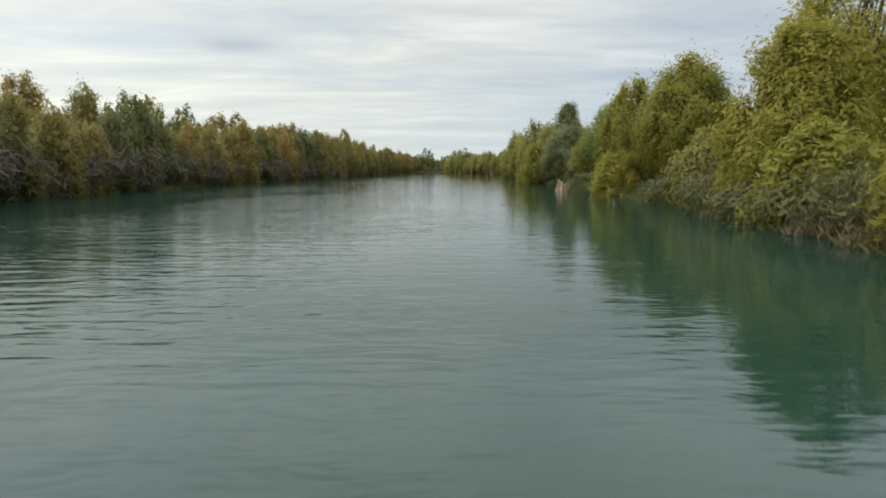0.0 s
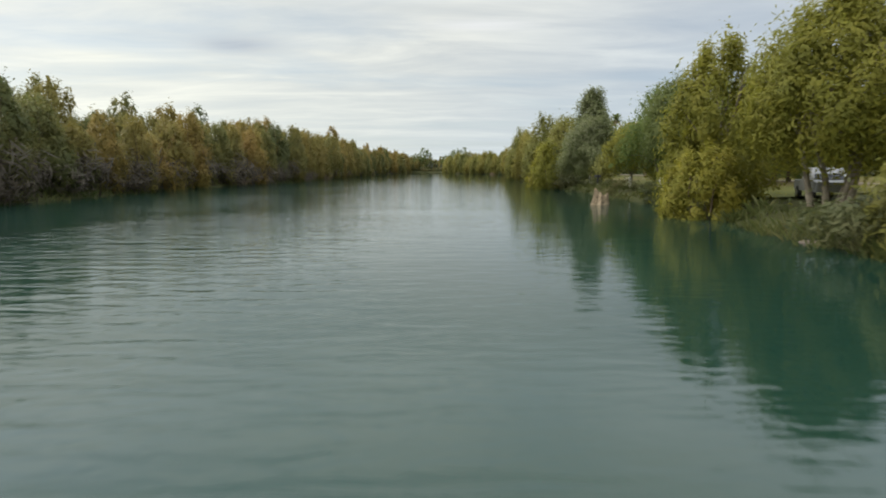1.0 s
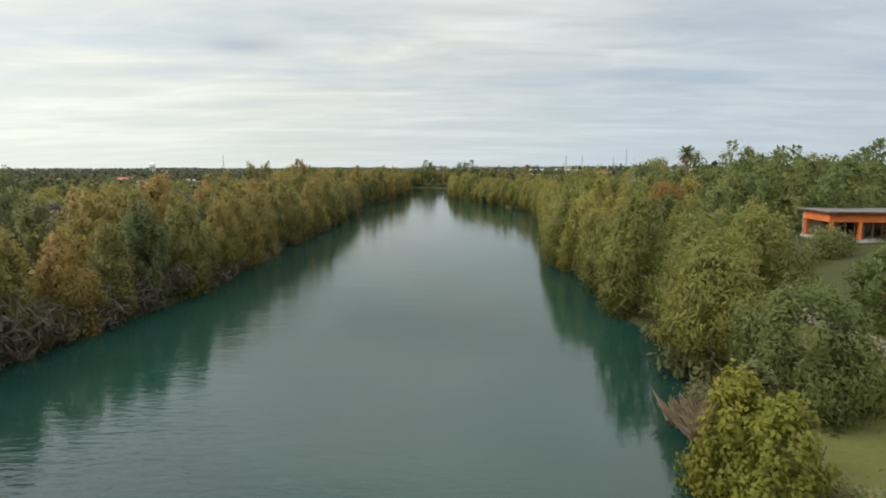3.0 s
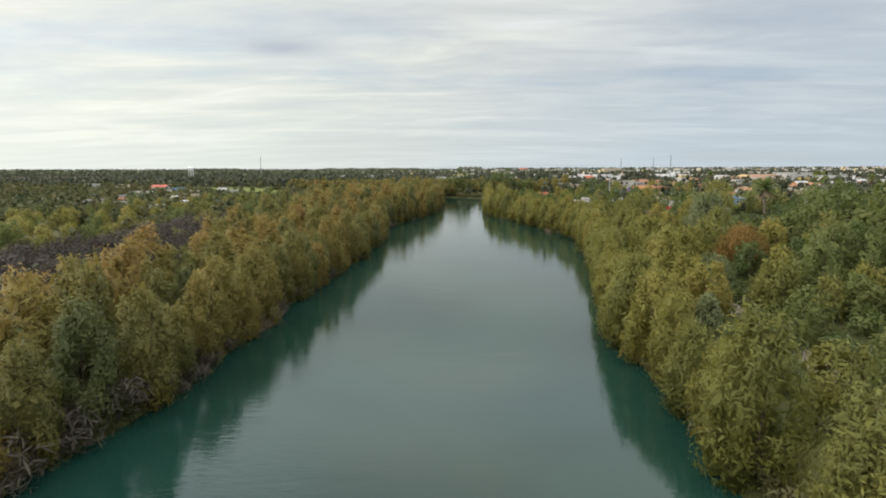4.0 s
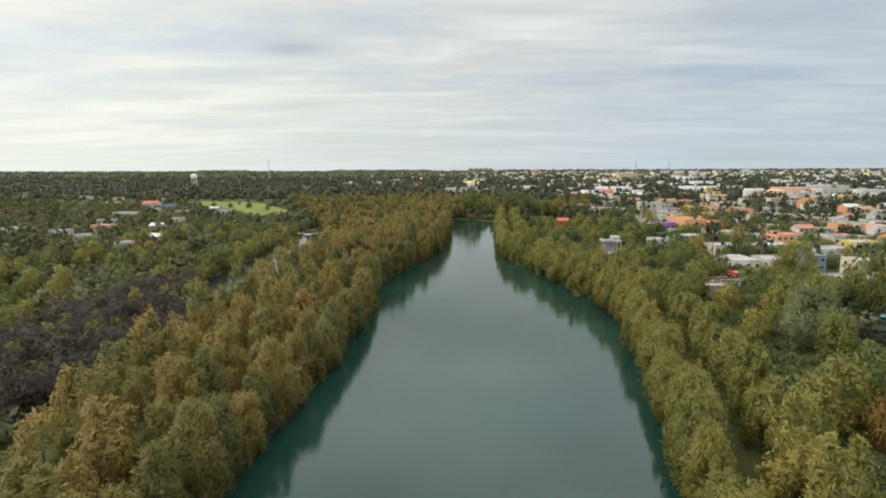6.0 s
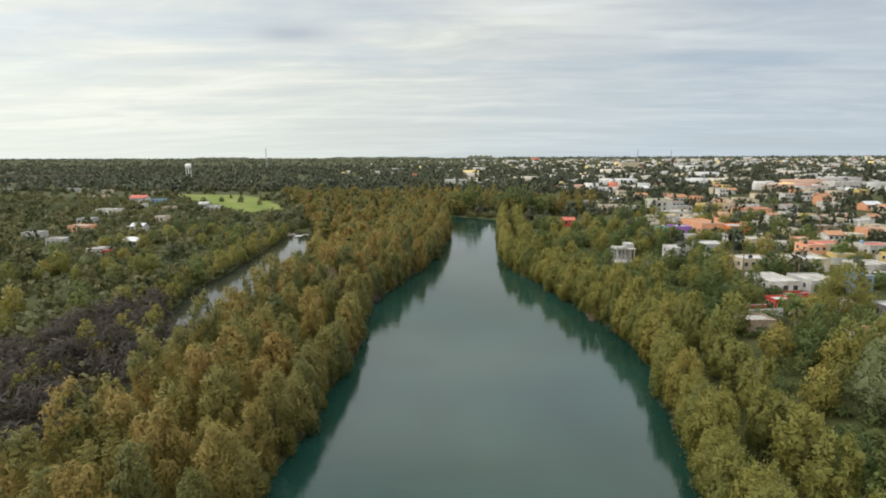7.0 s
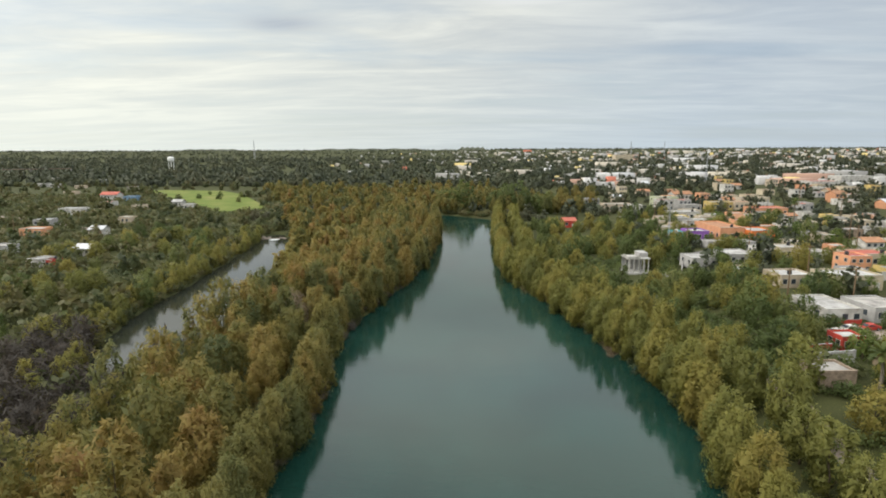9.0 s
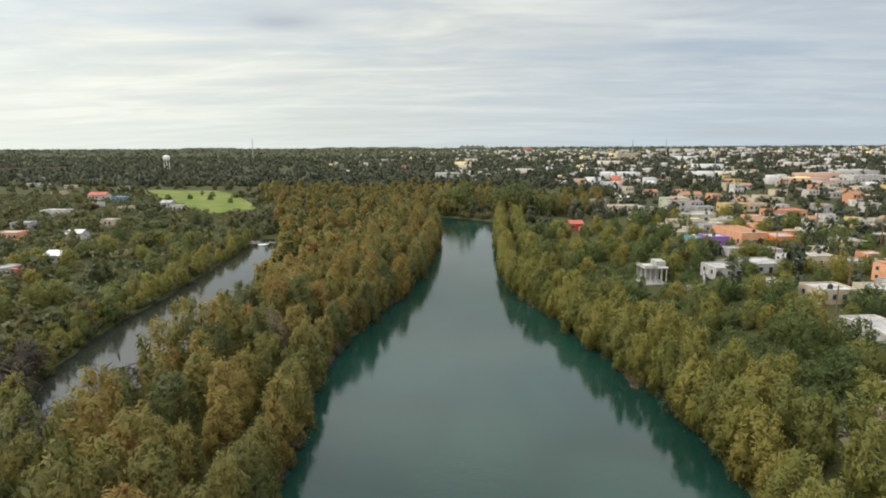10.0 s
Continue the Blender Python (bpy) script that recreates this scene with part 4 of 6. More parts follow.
house(56.6, 480, 8.0, 7, 5.4, T, "grey", "roof_grey", "two-storey grey block house above the trees", floors=2, windows=3)
house(64.5, 452, 14.0, 8, 3.4, T, "beige", "roof_grey", "long low beige house with grey roof", windows=5)
house(115.4, 512, 11.0, 8, 3.6, T, "white", "roof_brown", "white house with a brown tiled roof", windows=4, pitched=True)
house(116.1, 456, 11.0, 8, 3.8, T, "yellow", "roof_grey", "yellow house with a flat grey roof", windows=4)
house(128.5, 460, 10.0, 8, 3.4, T, "beige", "roof_brown", "beige house with a brown roof", windows=3)
house(127.5, 430, 15.7, 9, 3.6, T, "salmon", "roof_red", "long low house with red roof", windows=5)
house(59.5, 322, 8.2, 9, 2.8, T, "grey", "roof_white", "low grey house with a white-coated flat roof", windows=2)
house(69.0, 321, 8.8, 10, 2.7, T, "grey", "roof_white", "low grey house with a white-coated flat roof", windows=2)
house(77.0, 325, 5.2, 6, 3.7, T, "white", "roof_white", "two-storey white house with small windows", floors=2, windows=2)
house(85.0, 327, 8.0, 8, 3.5, T, "cream", "roof_grey", "cream house with a flat roof", windows=3)
house(68.7, 292, 9.0, 8, 3.1, T, "beige", "roof_white", "beige house with a white flat roof", windows=3)
house(92.5, 309, 6.5, 7, 4.6, T, "salmon", "roof_red", "tall salmon house with a red base", floors=2, windows=2, band="red")
house(62.8, 264.5, 7.4, 12, 2.9, T, "white", "roof_white", "shop with a red front and white flat roof", windows=2, band="red", name="shop")
house(72.0, 266.0, 8.0, 10, 2.9, T, "grey", "roof_grey", "low grey house beside the shop", windows=2)
house(80.5, 290, 13.0, 9, 3.6, T, "cream", "roof_white", "long cream building with arched-looking dark windows", windows=4)
house(60.5, 300, 5.0, 6, 3.0, T, "beige", "roof_tin", "small beige house with a tin roof", windows=1)
house(100.4, 316, 13.0, 9, 3.8, T, "cream", "roof_red", "cream building with a red-coated flat roof", windows=4)
house(113.5, 314, 9.0, 8, 3.8, T, "white", "roof_red", "white house with a red-coated roof", windows=3)
house(56.0, 250.6, 4.3, 4, 2.4, T, "red", "roof_white", "small red building with white doors in the yard", windows=2, door=False)
house(45.6, 236.4, 5.8, 5, 2.7, T, "stone", "roof_grey", "old rubble stone shed with a flat roof", windows=0, door=False, trim="stone", side_windows=1, name="shed")
house(64.5, 207.0, 7.0, 6, 2.9, T, "teal", "roof_red", "small turquoise house with a red roof", windows=2)
house(72.0, 212.0, 6.0, 6, 3.0, T, "orange", "roof_red", "orange house with a red roof", windows=2)
house(86.7, 255.0, 8.6, 8, 4.9, T, "cream", "roof_white", "two-storey cream house with dark windows", floors=2, windows=2)
house(80.0, 266.5, 4.6, 6, 4.2, T, "blue", "roof_white", "narrow two-storey house with blue front", floors=2, windows=1)
house(76.0, 243.0, 10.0, 8, 2.9, T, "grey", "roof_white", "low house with a wide white-coated roof", windows=2)
house(93.0, 283.0, 9.0, 8, 3.6, T, "white", "roof_grey", "white house with a flat grey roof", windows=3)
house(106.0, 290.0, 9.0, 8, 4.8, T, "yellow", "roof_white", "two-storey pale yellow house", floors=2, windows=3)
house(98.0, 262.0, 10.0, 8, 3.4, T, "beige", "roof_white", "beige house with a white flat roof", windows=3)
house(60.5, 231.0, 5.5, 4.5, 2.4, T, "white", "roof_brown", "small house with a tiled roof in the trees", windows=1, pitched=True)
house(37.1, 426.0, 5.7, 6, 3.2, T, "red", "roof_red", "small house with steep red roof among trees", windows=1, pitched=True)
house(258.3, 622, 24, 14, 4.6, T, "white", "roof_red", "wide hall with a red roof in the town", windows=6)
house(301.1, 656, 27.4, 16, 7.0, T, "white", "roof_white", "large white warehouse with a yellow band", windows=4, band="yellow", name="warehouse")
house(256.1, 780, 33.0, 14, 6.0, T, "cream", "roof_grey", "long cream building in the far town", windows=8)
house(295.0, 1440, 38.0, 20, 14.0, T, "cream", "roof_white", "tall cream block above the far town", floors=4, windows=8, name="apartment_block")
# west side hamlet
house(-141.6, 346.6, 6.4, 6, 2.6, -4, "grey", "roof_tin", "grey cottage with a grey tin roof", windows=2, pitched=True)
house(-141.5, 325.0, 4.6, 6, 2.7, -10, "white", "roof_white", "small white flat-roofed cottage", windows=2)
house(-137.4, 326.5, 2.4, 4, 2.2, -10, "red", "roof_red", "small red lean-to cottage", windows=1)
house(-195.7, 389.7, 10.0, 7, 2.8, 3, "salmon", "roof_white", "salmon orange house with a white roof", windows=4)
house(-174.0, 347.6, 7.8, 6, 2.8, -6, "grey", "roof_grey", "low grey block cottage", windows=2)
house(-276.7, 561, 12.0, 9, 3.6, 5, "white", "roof_red", "white house with a bright red-orange roof", windows=4, pitched=True)
house(-236.1, 467, 13.0, 8, 3.2, 4, "white", "roof_tin", "long white house with a tin roof", windows=4)
house(-198.6, 513, 6.4, 6, 3.2, 0, "white", "roof_white", "small white clubhouse beside the playing field", windows=2, pitched=True)
house(-255.0, 552, 9.3, 7, 3.0, 0, "blue", "roof_tin", "low blue shed with a tin roof", windows=2)
house(-215.0, 420.0, 8.0, 7, 2.8, 12, "grey", "roof_tin", "grey cottage with a tin roof", windows=2)
house(-182.0, 432.0, 7.0, 6, 2.8, -8, "beige", "roof_white", "beige cottage with a white roof", windows=2)
house(-228.0, 372.0, 9.0, 7, 2.9, 6, "white", "roof_grey", "white cottage with a grey roof", windows=3)
house(-168.0, 392.0, 6.0, 6, 2.7, 6, "white", "roof_tin", "small white cottage in the scrub", windows=2, pitched=True)


# ---- the colonnade and the orange pavilion by the river ----
def colonnade(x, y):
    root = new("unfinished_house")
    part("floor_slab", boxes((-4.0, -0.3, -1.2, 4.0, 7.0, 0.15)), PAINT["grey"], root)
    for px in (-3.7, -1.85, 0, 1.85, 3.7):
        for py in (0.2, 3.4):
            part("column", boxes((px - 0.15, py - 0.15, 0.15, px + 0.15, py + 0.15, 4.6)), PAINT["white"], root)
    part("roof_slab", boxes((-4.2, -0.2, 4.6, 4.2, 6.8, 4.9)), PAINT["white"], root)
    part("parapet", boxes((-4.2, -0.2, 4.9, 0.6, -0.05, 5.6), (-4.2, -0.05, 4.9, -4.05, 5.0, 5.6)), PAINT["white"], root)
    part("back_wall", boxes((-4.0, 6.4, 0.15, 4.0, 6.6, 4.6)), PAINT["grey"], root)
    part("upper_room", boxes((0.8, 1.8, 4.9, 4.0, 6.4, 6.4)), PAINT["grey"], root)
    root.matrix_basis = pose(x, y, gz(x, y) + 0.2, 0, 0, T) @ Matrix.Diagonal((0.78, 0.85, 0.92, 1))
    KEEP.append((x, y + 3, 6)), KEEP.append((x - 2, y - 4, 5)), KEEP.append((x + 2, y - 10, 5))
    tagged(root, "unfinished white house on tall concrete columns near the river", "house")


colonnade(43.0, 327.6)


def orange_pavilion(x, y):
    root = new("picnic_pavilion")
    part("floor_slab", boxes((-7.5, -0.3, -0.8, 9.5, 7, 0.12)), PAINT["grey"], root)
    for px in (-7.0, -3.6, -0.2, 3.2, 6.6, 9.0):
        part("post", boxes((px - 0.2, 0, 0.12, px + 0.2, 0.4, 2.4)), PAINT["orange"], root)
        part("post", boxes((px - 0.2, 6.2, 0.12, px + 0.2, 6.6, 2.4)), PAINT["orange"], root)
    part("beam", boxes((-7.4, -0.1, 2.4, 9.4, 0.45, 3.5)), PAINT["orange"], root, "wide bright orange fascia beam")
    part("side_beam", boxes((-7.4, 0.45, 2.4, -6.9, 6.6, 3.5)), PAINT["orange"], root)
    part("roof", boxes((-8.0, -0.9, 3.62, 10.0, 7.4, 3.78)), PAINT["roof_dark"], root)
    for i in range(14):
        xx = -6.4 + i * 1.1
        part("lattice_bar", boxes((xx - 0.04, 0.18, 0.12, xx + 0.04, 0.24, 2.4)), PAINT["wood"], root)
    part("back_wall", boxes((-7.4, 6.6, 0.12, 9.4, 6.8, 3.5)), PAINT["beige"], root)
    root.matrix_basis = pose(x, y, gz(x, y) + 0.15, 0, 0, -6)
    for k in range(-2, 3):
        KEEP.append((x + k * 4, y + 3, 4)), KEEP.append((x + k * 3.4, y - 6, 4)), KEEP.append((x + k * 2.6 - 4, y - 14, 4))
    tagged(root, "open orange picnic pavilion with a dark flat roof", "pavilion")


orange_pavilion(58.0, 143.0)


def shelter(x, y, turn):
    root = new("picnic_shelter")
    for sx in (-1.6, 1.6):
        for sy in (-1.2, 1.2):
            part("post", boxes((sx - 0.07, sy - 0.07, 0, sx + 0.07, sy + 0.07, 2.2)), PAINT["wood"], root)
    for sy in (-1.7, 1.7):
        part("fascia", boxes((-2.1, sy - 0.05, 2.2, 2.1, sy + 0.05, 2.45)), PAINT["orange"], root)
    part("roof", boxes((-2.2, -1.85, 2.45, 2.2, 1.85, 2.55)), PAINT["roof_dark"], root)
    root.matrix_basis = pose(x, y, gz(x, y) - 0.02, 0, 0, turn) @ Matrix.Diagonal((0.58, 0.58, 0.72, 1))
    KEEP.append((x, y, 3))
    tagged(root, "small picnic shelter with a dark roof and orange fascia", "shelter")


shelter(26.3, 91.0, 10)


def concrete_bench(x, y, turn):
    root = new("concrete_bench")
    part("seat", boxes((-0.5, -0.2, 0.32, 0.5, 0.2, 0.4), bevel=0.015), M_LIME, root)
    for sx in (-0.34, 0.34):
        part("leg", boxes((sx - 0.07, -0.15, -0.05, sx + 0.07, 0.15, 0.32)), M_LIME, root)
    root.matrix_basis = pose(x, y, gz(x, y) + 0.08, 0, 0, turn) @ Matrix.Diagonal((0.6, 0.7, 0.55, 1))
    tagged(root, "small white-painted concrete bench on the grass", "bench", "park benches")


for px, py, a in ((20.8, 84.0, 20), (18.6, 76.4, -15), (16.6, 80.3, 30), (19.8, 71.0, 10), (24.0, 76.0, 40), (21.0, 60.5, 5), (25.5, 88.0, 0), (22.0, 118.0, 30)):
    concrete_bench(px, py, a)


def grill(x, y):
    root = new("park_grill")
    part("post", boxes((-0.05, -0.05, -0.2, 0.05, 0.05, 0.85)), PAINT["dark"], root)
    part("fire_box", boxes((-0.25, -0.18, 0.85, 0.25, 0.18, 0.9), (-0.25, -0.18, 0.9, -0.22, 0.18, 1.08), (0.22, -0.18, 0.9, 0.25, 0.18, 1.08), (-0.22, 0.15, 0.9, 0.22, 0.18, 1.08)), PAINT["dark"], root)
    root.matrix_basis = pose(x, y, gz(x, y), 0, 0, 20)
    tagged(root, "black iron park grill on a post", "grill")


grill(16.1, 77.9)
grill(22.6, 63.0)


def vehicle(x, y, turn, paint, label, pickup=False, name="car"):
    """A parked car: body, cabin glass, four wheels with tyre and rim, lamps."""
    root = new(name)
    m = PAINT[paint]
    bm = bmesh.new()
    side = ((-2.05, 0.35), (-2.1, 0.75), (-1.35, 0.92), (-0.55, 1.38), (0.75, 1.42), (1.45, 1.0), (2.05, 0.92), (2.08, 0.35)) if not pickup else \
        ((-2.4, 0.45), (-2.45, 0.95), (-1.35, 1.05), (-0.75, 1.68), (0.55, 1.68), (0.75, 1.05), (2.4, 1.02), (2.42, 0.45))
    rings = []
    for yy, k in ((-0.82, 0.9), (-0.78, 1.0), (0.78, 1.0), (0.82, 0.9)):
        rings.append([bm.verts.new((px * (0.99 if k < 1 else 1), yy * (0.84 if pz > 1.2 else 1), pz if k == 1 or pz < 0.5 else pz - 0.05)) for px, pz in side])
    for a, b in zip(rings[:-1], rings[1:]):
        for i in range(len(side)):
            bm.faces.new((a[i], a[(i + 1) % len(side)], b[(i + 1) % len(side)], b[i]))
    bm.faces.new(rings[0]), bm.faces.new(rings[-1])
    bmesh.ops.recalc_face_normals(bm, faces=bm.faces[:])
    part("body", bm, m, root)
    x0, x1 = (-1.22, 0.62) if pickup else (-1.1, 1.25)
    top = 1.6 if pickup else 1.34
    for sy in (-0.80, 0.80):
        bm = bmesh.new()
        v = [bm.verts.new((px, sy * k, pz)) for px, k, pz in ((x0 + 0.1, 1.0, 1.0), (x1 - 0.1, 1.0, 1.0), (x1 - 0.35, 0.86, top), (x0 + 0.55, 0.86, top))]
        bm.faces.new(v)
        bmesh.ops.solidify(bm, geom=bm.faces[:], thickness=0.03)
        part("side_window", bm, M_PANE, root)
    for px0, px1 in ((x0 - 0.28, x0 + 0.5), (x1 + 0.2, x1 - 0.35)):
        bm = bmesh.new()
        v = [bm.verts.new(p) for p in ((px0, -0.68, 1.0), (px0, 0.68, 1.0), (px1, 0.58, top + 0.03), (px1, -0.58, top + 0.03))]
        bm.faces.new(v)
        bmesh.ops.solidify(bm, geom=bm.faces[:], thickness=0.04)
        part("windscreen", bm, M_PANE, root)
    for px in ((-1.35, 1.3) if not pickup else (-1.5, 1.5)):
        for sy in (-0.76, 0.76):
            bm = bmesh.new()
            bmesh.ops.create_cone(bm, cap_ends=True, segments=16, radius1=0.33, radius2=0.33, depth=0.2, matrix=Matrix.Translation((px, sy, 0.33)) @ Matrix.Rotation(math.pi / 2, 4, "X"))
            wh = part("wheel", bm, PAINT["rubber"], root)
            bm = bmesh.new()
            bmesh.ops.create_cone(bm, cap_ends=True, segments=12, radius1=0.19, radius2=0.17, depth=0.23, matrix=Matrix.Translation((px, sy, 0.33)) @ Matrix.Rotation(math.pi / 2, 4, "X"))
            part("rim", bm, PAINT["steel"], wh)
    for sy in (-0.55, 0.55):
        part("headlight", boxes((side[1][0] - 0.02, sy - 0.16, 0.62, side[1][0] + 0.12, sy + 0.16, 0.76)), PAINT["roof_white"], root)
        part("tail_light", boxes((side[-2][0] - 0.08, sy - 0.16, 0.7, side[-2][0] + 0.05, sy + 0.16, 0.86)), PAINT["red"], root)
    root.matrix_basis = pose(x, y, gz(x, y) + 0.02, 0, 0, turn) @ Matrix.Diagonal((0.86, 0.86, 0.86, 1))
    KEEP.append((x, y, 2.6))
    tagged(root, label, name, "parked vehicles")


vehicle(57.6, 258.0, 12, "white", "white hatchback parked in the yard")
vehicle(61.2, 260.2, 10, "white", "white saloon parked before the shop")
vehicle(65.0, 261.2, 14, "red", "dark red saloon parked before the shop")
vehicle(66.6, 257.4, 60, "white", "white car parked beside the big tree")
vehicle(69.5, 255.0, 60, "steel", "silver car parked beside the big tree")
vehicle(18.8, 49.6, 70, "steel", "silver pickup parked under the willows", pickup=True, name="pickup")


def kayak(x, y, turn):
    root = new("kayak")
    bm = bmesh.new()
    n, rings = 12, []
    for k in range(13):
        u = k / 12 * 2 - 1
        w, hgt = 0.36 * (1 - abs(u) ** 2.4) + 0.015, 0.16 + 0.10 * u * u
        rings.append([bm.verts.new((u * 1.5, w * math.cos(a), hgt + (0.16 if math.sin(a) < 0 else 0.10) * math.sin(a) * (1 - abs(u) ** 3) ** 0.5)) for a in [2 * math.pi * i / n for i in range(n)]])
    for a, b in zip(rings[:-1], rings[1:]):
        for i in range(n):
            bm.faces.new((a[i], a[(i + 1) % n], b[(i + 1) % n], b[i]))
    bm.faces.new(rings[0]), bm.faces.new(rings[-1])
    bmesh.ops.recalc_face_normals(bm, faces=bm.faces[:])
    o = part("hull", bm, PAINT["kayak"], root)
    for p in o.data.polygons:
        p.use_smooth = True
    bm = bmesh.new()
    bmesh.ops.create_cone(bm, cap_ends=True, segments=18, radius1=0.24, radius2=0.26, depth=0.06, matrix=Matrix.Translation((0.05, 0, 0.27)) @ Matrix.Diagonal((2.0, 1, 1, 1)))
    part("cockpit", bm, PAINT["dark"], root)
    root.matrix_basis = pose(x, y, gz(x, y) + 0.05, 0, 3, turn)
    tagged(root, "orange-yellow kayak pulled up on the grassy bank", "kayak")


kayak(19.6, 134.2, -14)


def stump(x, y):
    rng = random.Random(3)
    root = new("tree_stump")
    n = 36
    bm = bmesh.new()
    lev = ((-1.7, 0.70), (-0.15, 0.60), (0.08, 0.52), (0.32, 0.46), (0.55, 0.43), (0.75, 0.40))
    fl = [1 + 0.14 * math.sin(3 * 2 * math.pi * i / n + 1) + (0.12 if i % 4 == 0 else -0.11 if i % 4 == 2 else 0.0) + rng.uniform(-0.04, 0.04) for i in range(n)]
    crest = [0.12 * math.cos(2 * 2 * math.pi * i / n + 0.5) - 0.10 * math.cos(2 * math.pi * i / n) + 0.05 * math.sin(5 * 2 * math.pi * i / n) + rng.uniform(-0.05, 0.07) for i in range(n)]
    rings = []
    for j, (z, r) in enumerate(lev):
        rings.append([bm.verts.new((r * fl[i] * math.cos(2 * math.pi * i / n) * 1.15, r * fl[i] * math.sin(2 * math.pi * i / n), z + crest[i] * (0, 0, 0.05, 0.2, 0.5, 1.0)[j])) for i in range(n)])
    rings.append([bm.verts.new((0.30 * fl[i] * math.cos(2 * math.pi * i / n), 0.28 * fl[i] * math.sin(2 * math.pi * i / n), 0.58 + crest[i] * 0.5)) for i in range(n)])
    for a, b in zip(rings[:-1], rings[1:]):
        for i in range(n):
            bm.faces.new((a[i], a[(i + 1) % n], b[(i + 1) % n], b[i]))
    mid = bm.verts.new((0, 0, 0.4))
    for i in range(n):
        bm.faces.new((rings[-1][i], rings[-1][(i + 1) % n], mid))
    bmesh.ops.recalc_face_normals(bm, faces=bm.faces[:])
    part("wood", bm, PAINT["rot"], root)
    root.matrix_basis = pose(x, y, 0, 0, 4, 20) @ Matrix.Diagonal((0.92, 0.92, 0.95, 1))
    tagged(root, "broken brown tree stump standing in the shallow water", "stump")


stump(11.5, 59.7)


def rock(x, y, size, seed, label, group):
    rng = random.Random(seed)
    bm = bmesh.new()
    bmesh.ops.create_icosphere(bm, subdivisions=2, radius=1)
    ax = (rng.uniform(0.8, 1.3), rng.uniform(0.7, 1.1), rng.uniform(0.45, 0.7))
    for v in bm.verts:
        k = 1 + 0.35 * noise.noise(v.co * 1.3 + Vector((seed, 0, 0)))
        v.co = Vector((v.co.x * ax[0] * k, v.co.y * ax[1] * k, v.co.z * ax[2] * k)) * size
    o = part("rock", bm, PAINT["rock"], None)
    o.matrix_basis = pose(x, y, max(gz(x, y), -0.15) + 0.05 * size, 0, 0, rng.uniform(0, 360))
    tagged(o, label, "rock", group)


for i in range(13):
    a = rng.uniform(0, 1)
    rock(-99 + 13 * a + rng.uniform(-1, 1), 397 + rng.uniform(-2.5, 2.5), rng.uniform(0.5, 1.2), i, "brown boulder in the rapids of the side channel", "channel rocks")
for i in range(12):
    yy = rng.uniform(38, 100)
    rock(river_x(yy, 1) + rng.uniform(-0.2, 0.6), yy, rng.uniform(0.12, 0.25), 40 + i, "small wet stone at the water's edge", "bank stones")
weir = part("weir", boxes((-6, -0.5, -1, 6, 0.5, 0.07), bevel=0.03), PAINT["rock"], None)
weir.matrix_basis = pose(-91.5, 395.5, 0, 0, 0, 20)
tagged(weir, "low rubble weir across the side channel", "weir")
foam = sheet("rapids", ((-92, 391.5), (-90.4, 390.4), (-88.6, 391.4), (-87.6, 393), (-89.4, 393.6), (-91.4, 393.2)), PAINT["foam"], 0, 2.0, "white broken water below the weir", "water")
for v in foam.data.vertices:
    v.co.z = 0.05 + 0.03 * math.sin(v.co.x * 3) * math.cos(v.co.y * 4)


def water_tank(x, y, z, paint, r=0.5):
    root = new("water_tank")
    bm = bmesh.new()
    prof = ((r * 0.92, 0.0), (r, 0.06), (r, 0.35), (r * 0.96, 0.4), (r, 0.45), (r, 0.85), (r * 0.8, 1.0), (r * 0.35, 1.08))
    n, rings = 14, []
    for rr, zz in prof:
        rings.append([bm.verts.new((rr * math.cos(2 * math.pi * i / n), rr * math.sin(2 * math.pi * i / n), zz)) for i in range(n)])
    for a, b in zip(rings[:-1], rings[1:]):
        for i in range(n):
            bm.faces.new((a[i], a[(i + 1) % n], b[(i + 1) % n], b[i]))
    bm.faces.new(rings[0]), bm.faces.new(rings[-1])
    bmesh.ops.recalc_face_normals(bm, faces=bm.faces[:])
    part("tank_body", bm, PAINT[paint], root)
    bm = bmesh.new()
    bmesh.ops.create_cone(bm, cap_ends=True, segments=12, radius1=r * 0.4, radius2=r * 0.36, depth=0.1, matrix=Matrix.Translation((0, 0, 1.12)))
    part("lid", bm, PAINT["dark"], root)
    root.matrix_basis = pose(x, y, z, 0, 0, 0)
    tagged(root, "%s plastic water tank on a flat roof" % {"dark": "black", "white": "white", "blue": "blue"}[paint], "water tank", "roof tanks")


tank_rng = random.Random(9)
for ob in [o for o in scene.objects if o.parent is None and o.name.split(".")[0] in ("house", "shop")]:
    flat = [ch for ch in ob.children if ch.name.startswith("coping")]
    roof = [ch for ch in ob.children if ch.name.startswith("roof")]
    if not flat or tank_rng.random() < 0.3 or ob.location.y > 420:
        continue
    box = [Vector(v) for v in roof[0].bound_box]
    lo, hi = box[0], box[6]
    p = ob.matrix_basis @ Vector((tank_rng.uniform(lo.x + 0.8, hi.x - 0.8), tank_rng.uniform(lo.y + 1.5, hi.y - 0.8), hi.z + 0.002))
    water_tank(p.x, p.y, p.z, tank_rng.choice(("dark", "dark", "white", "dark", "blue")))


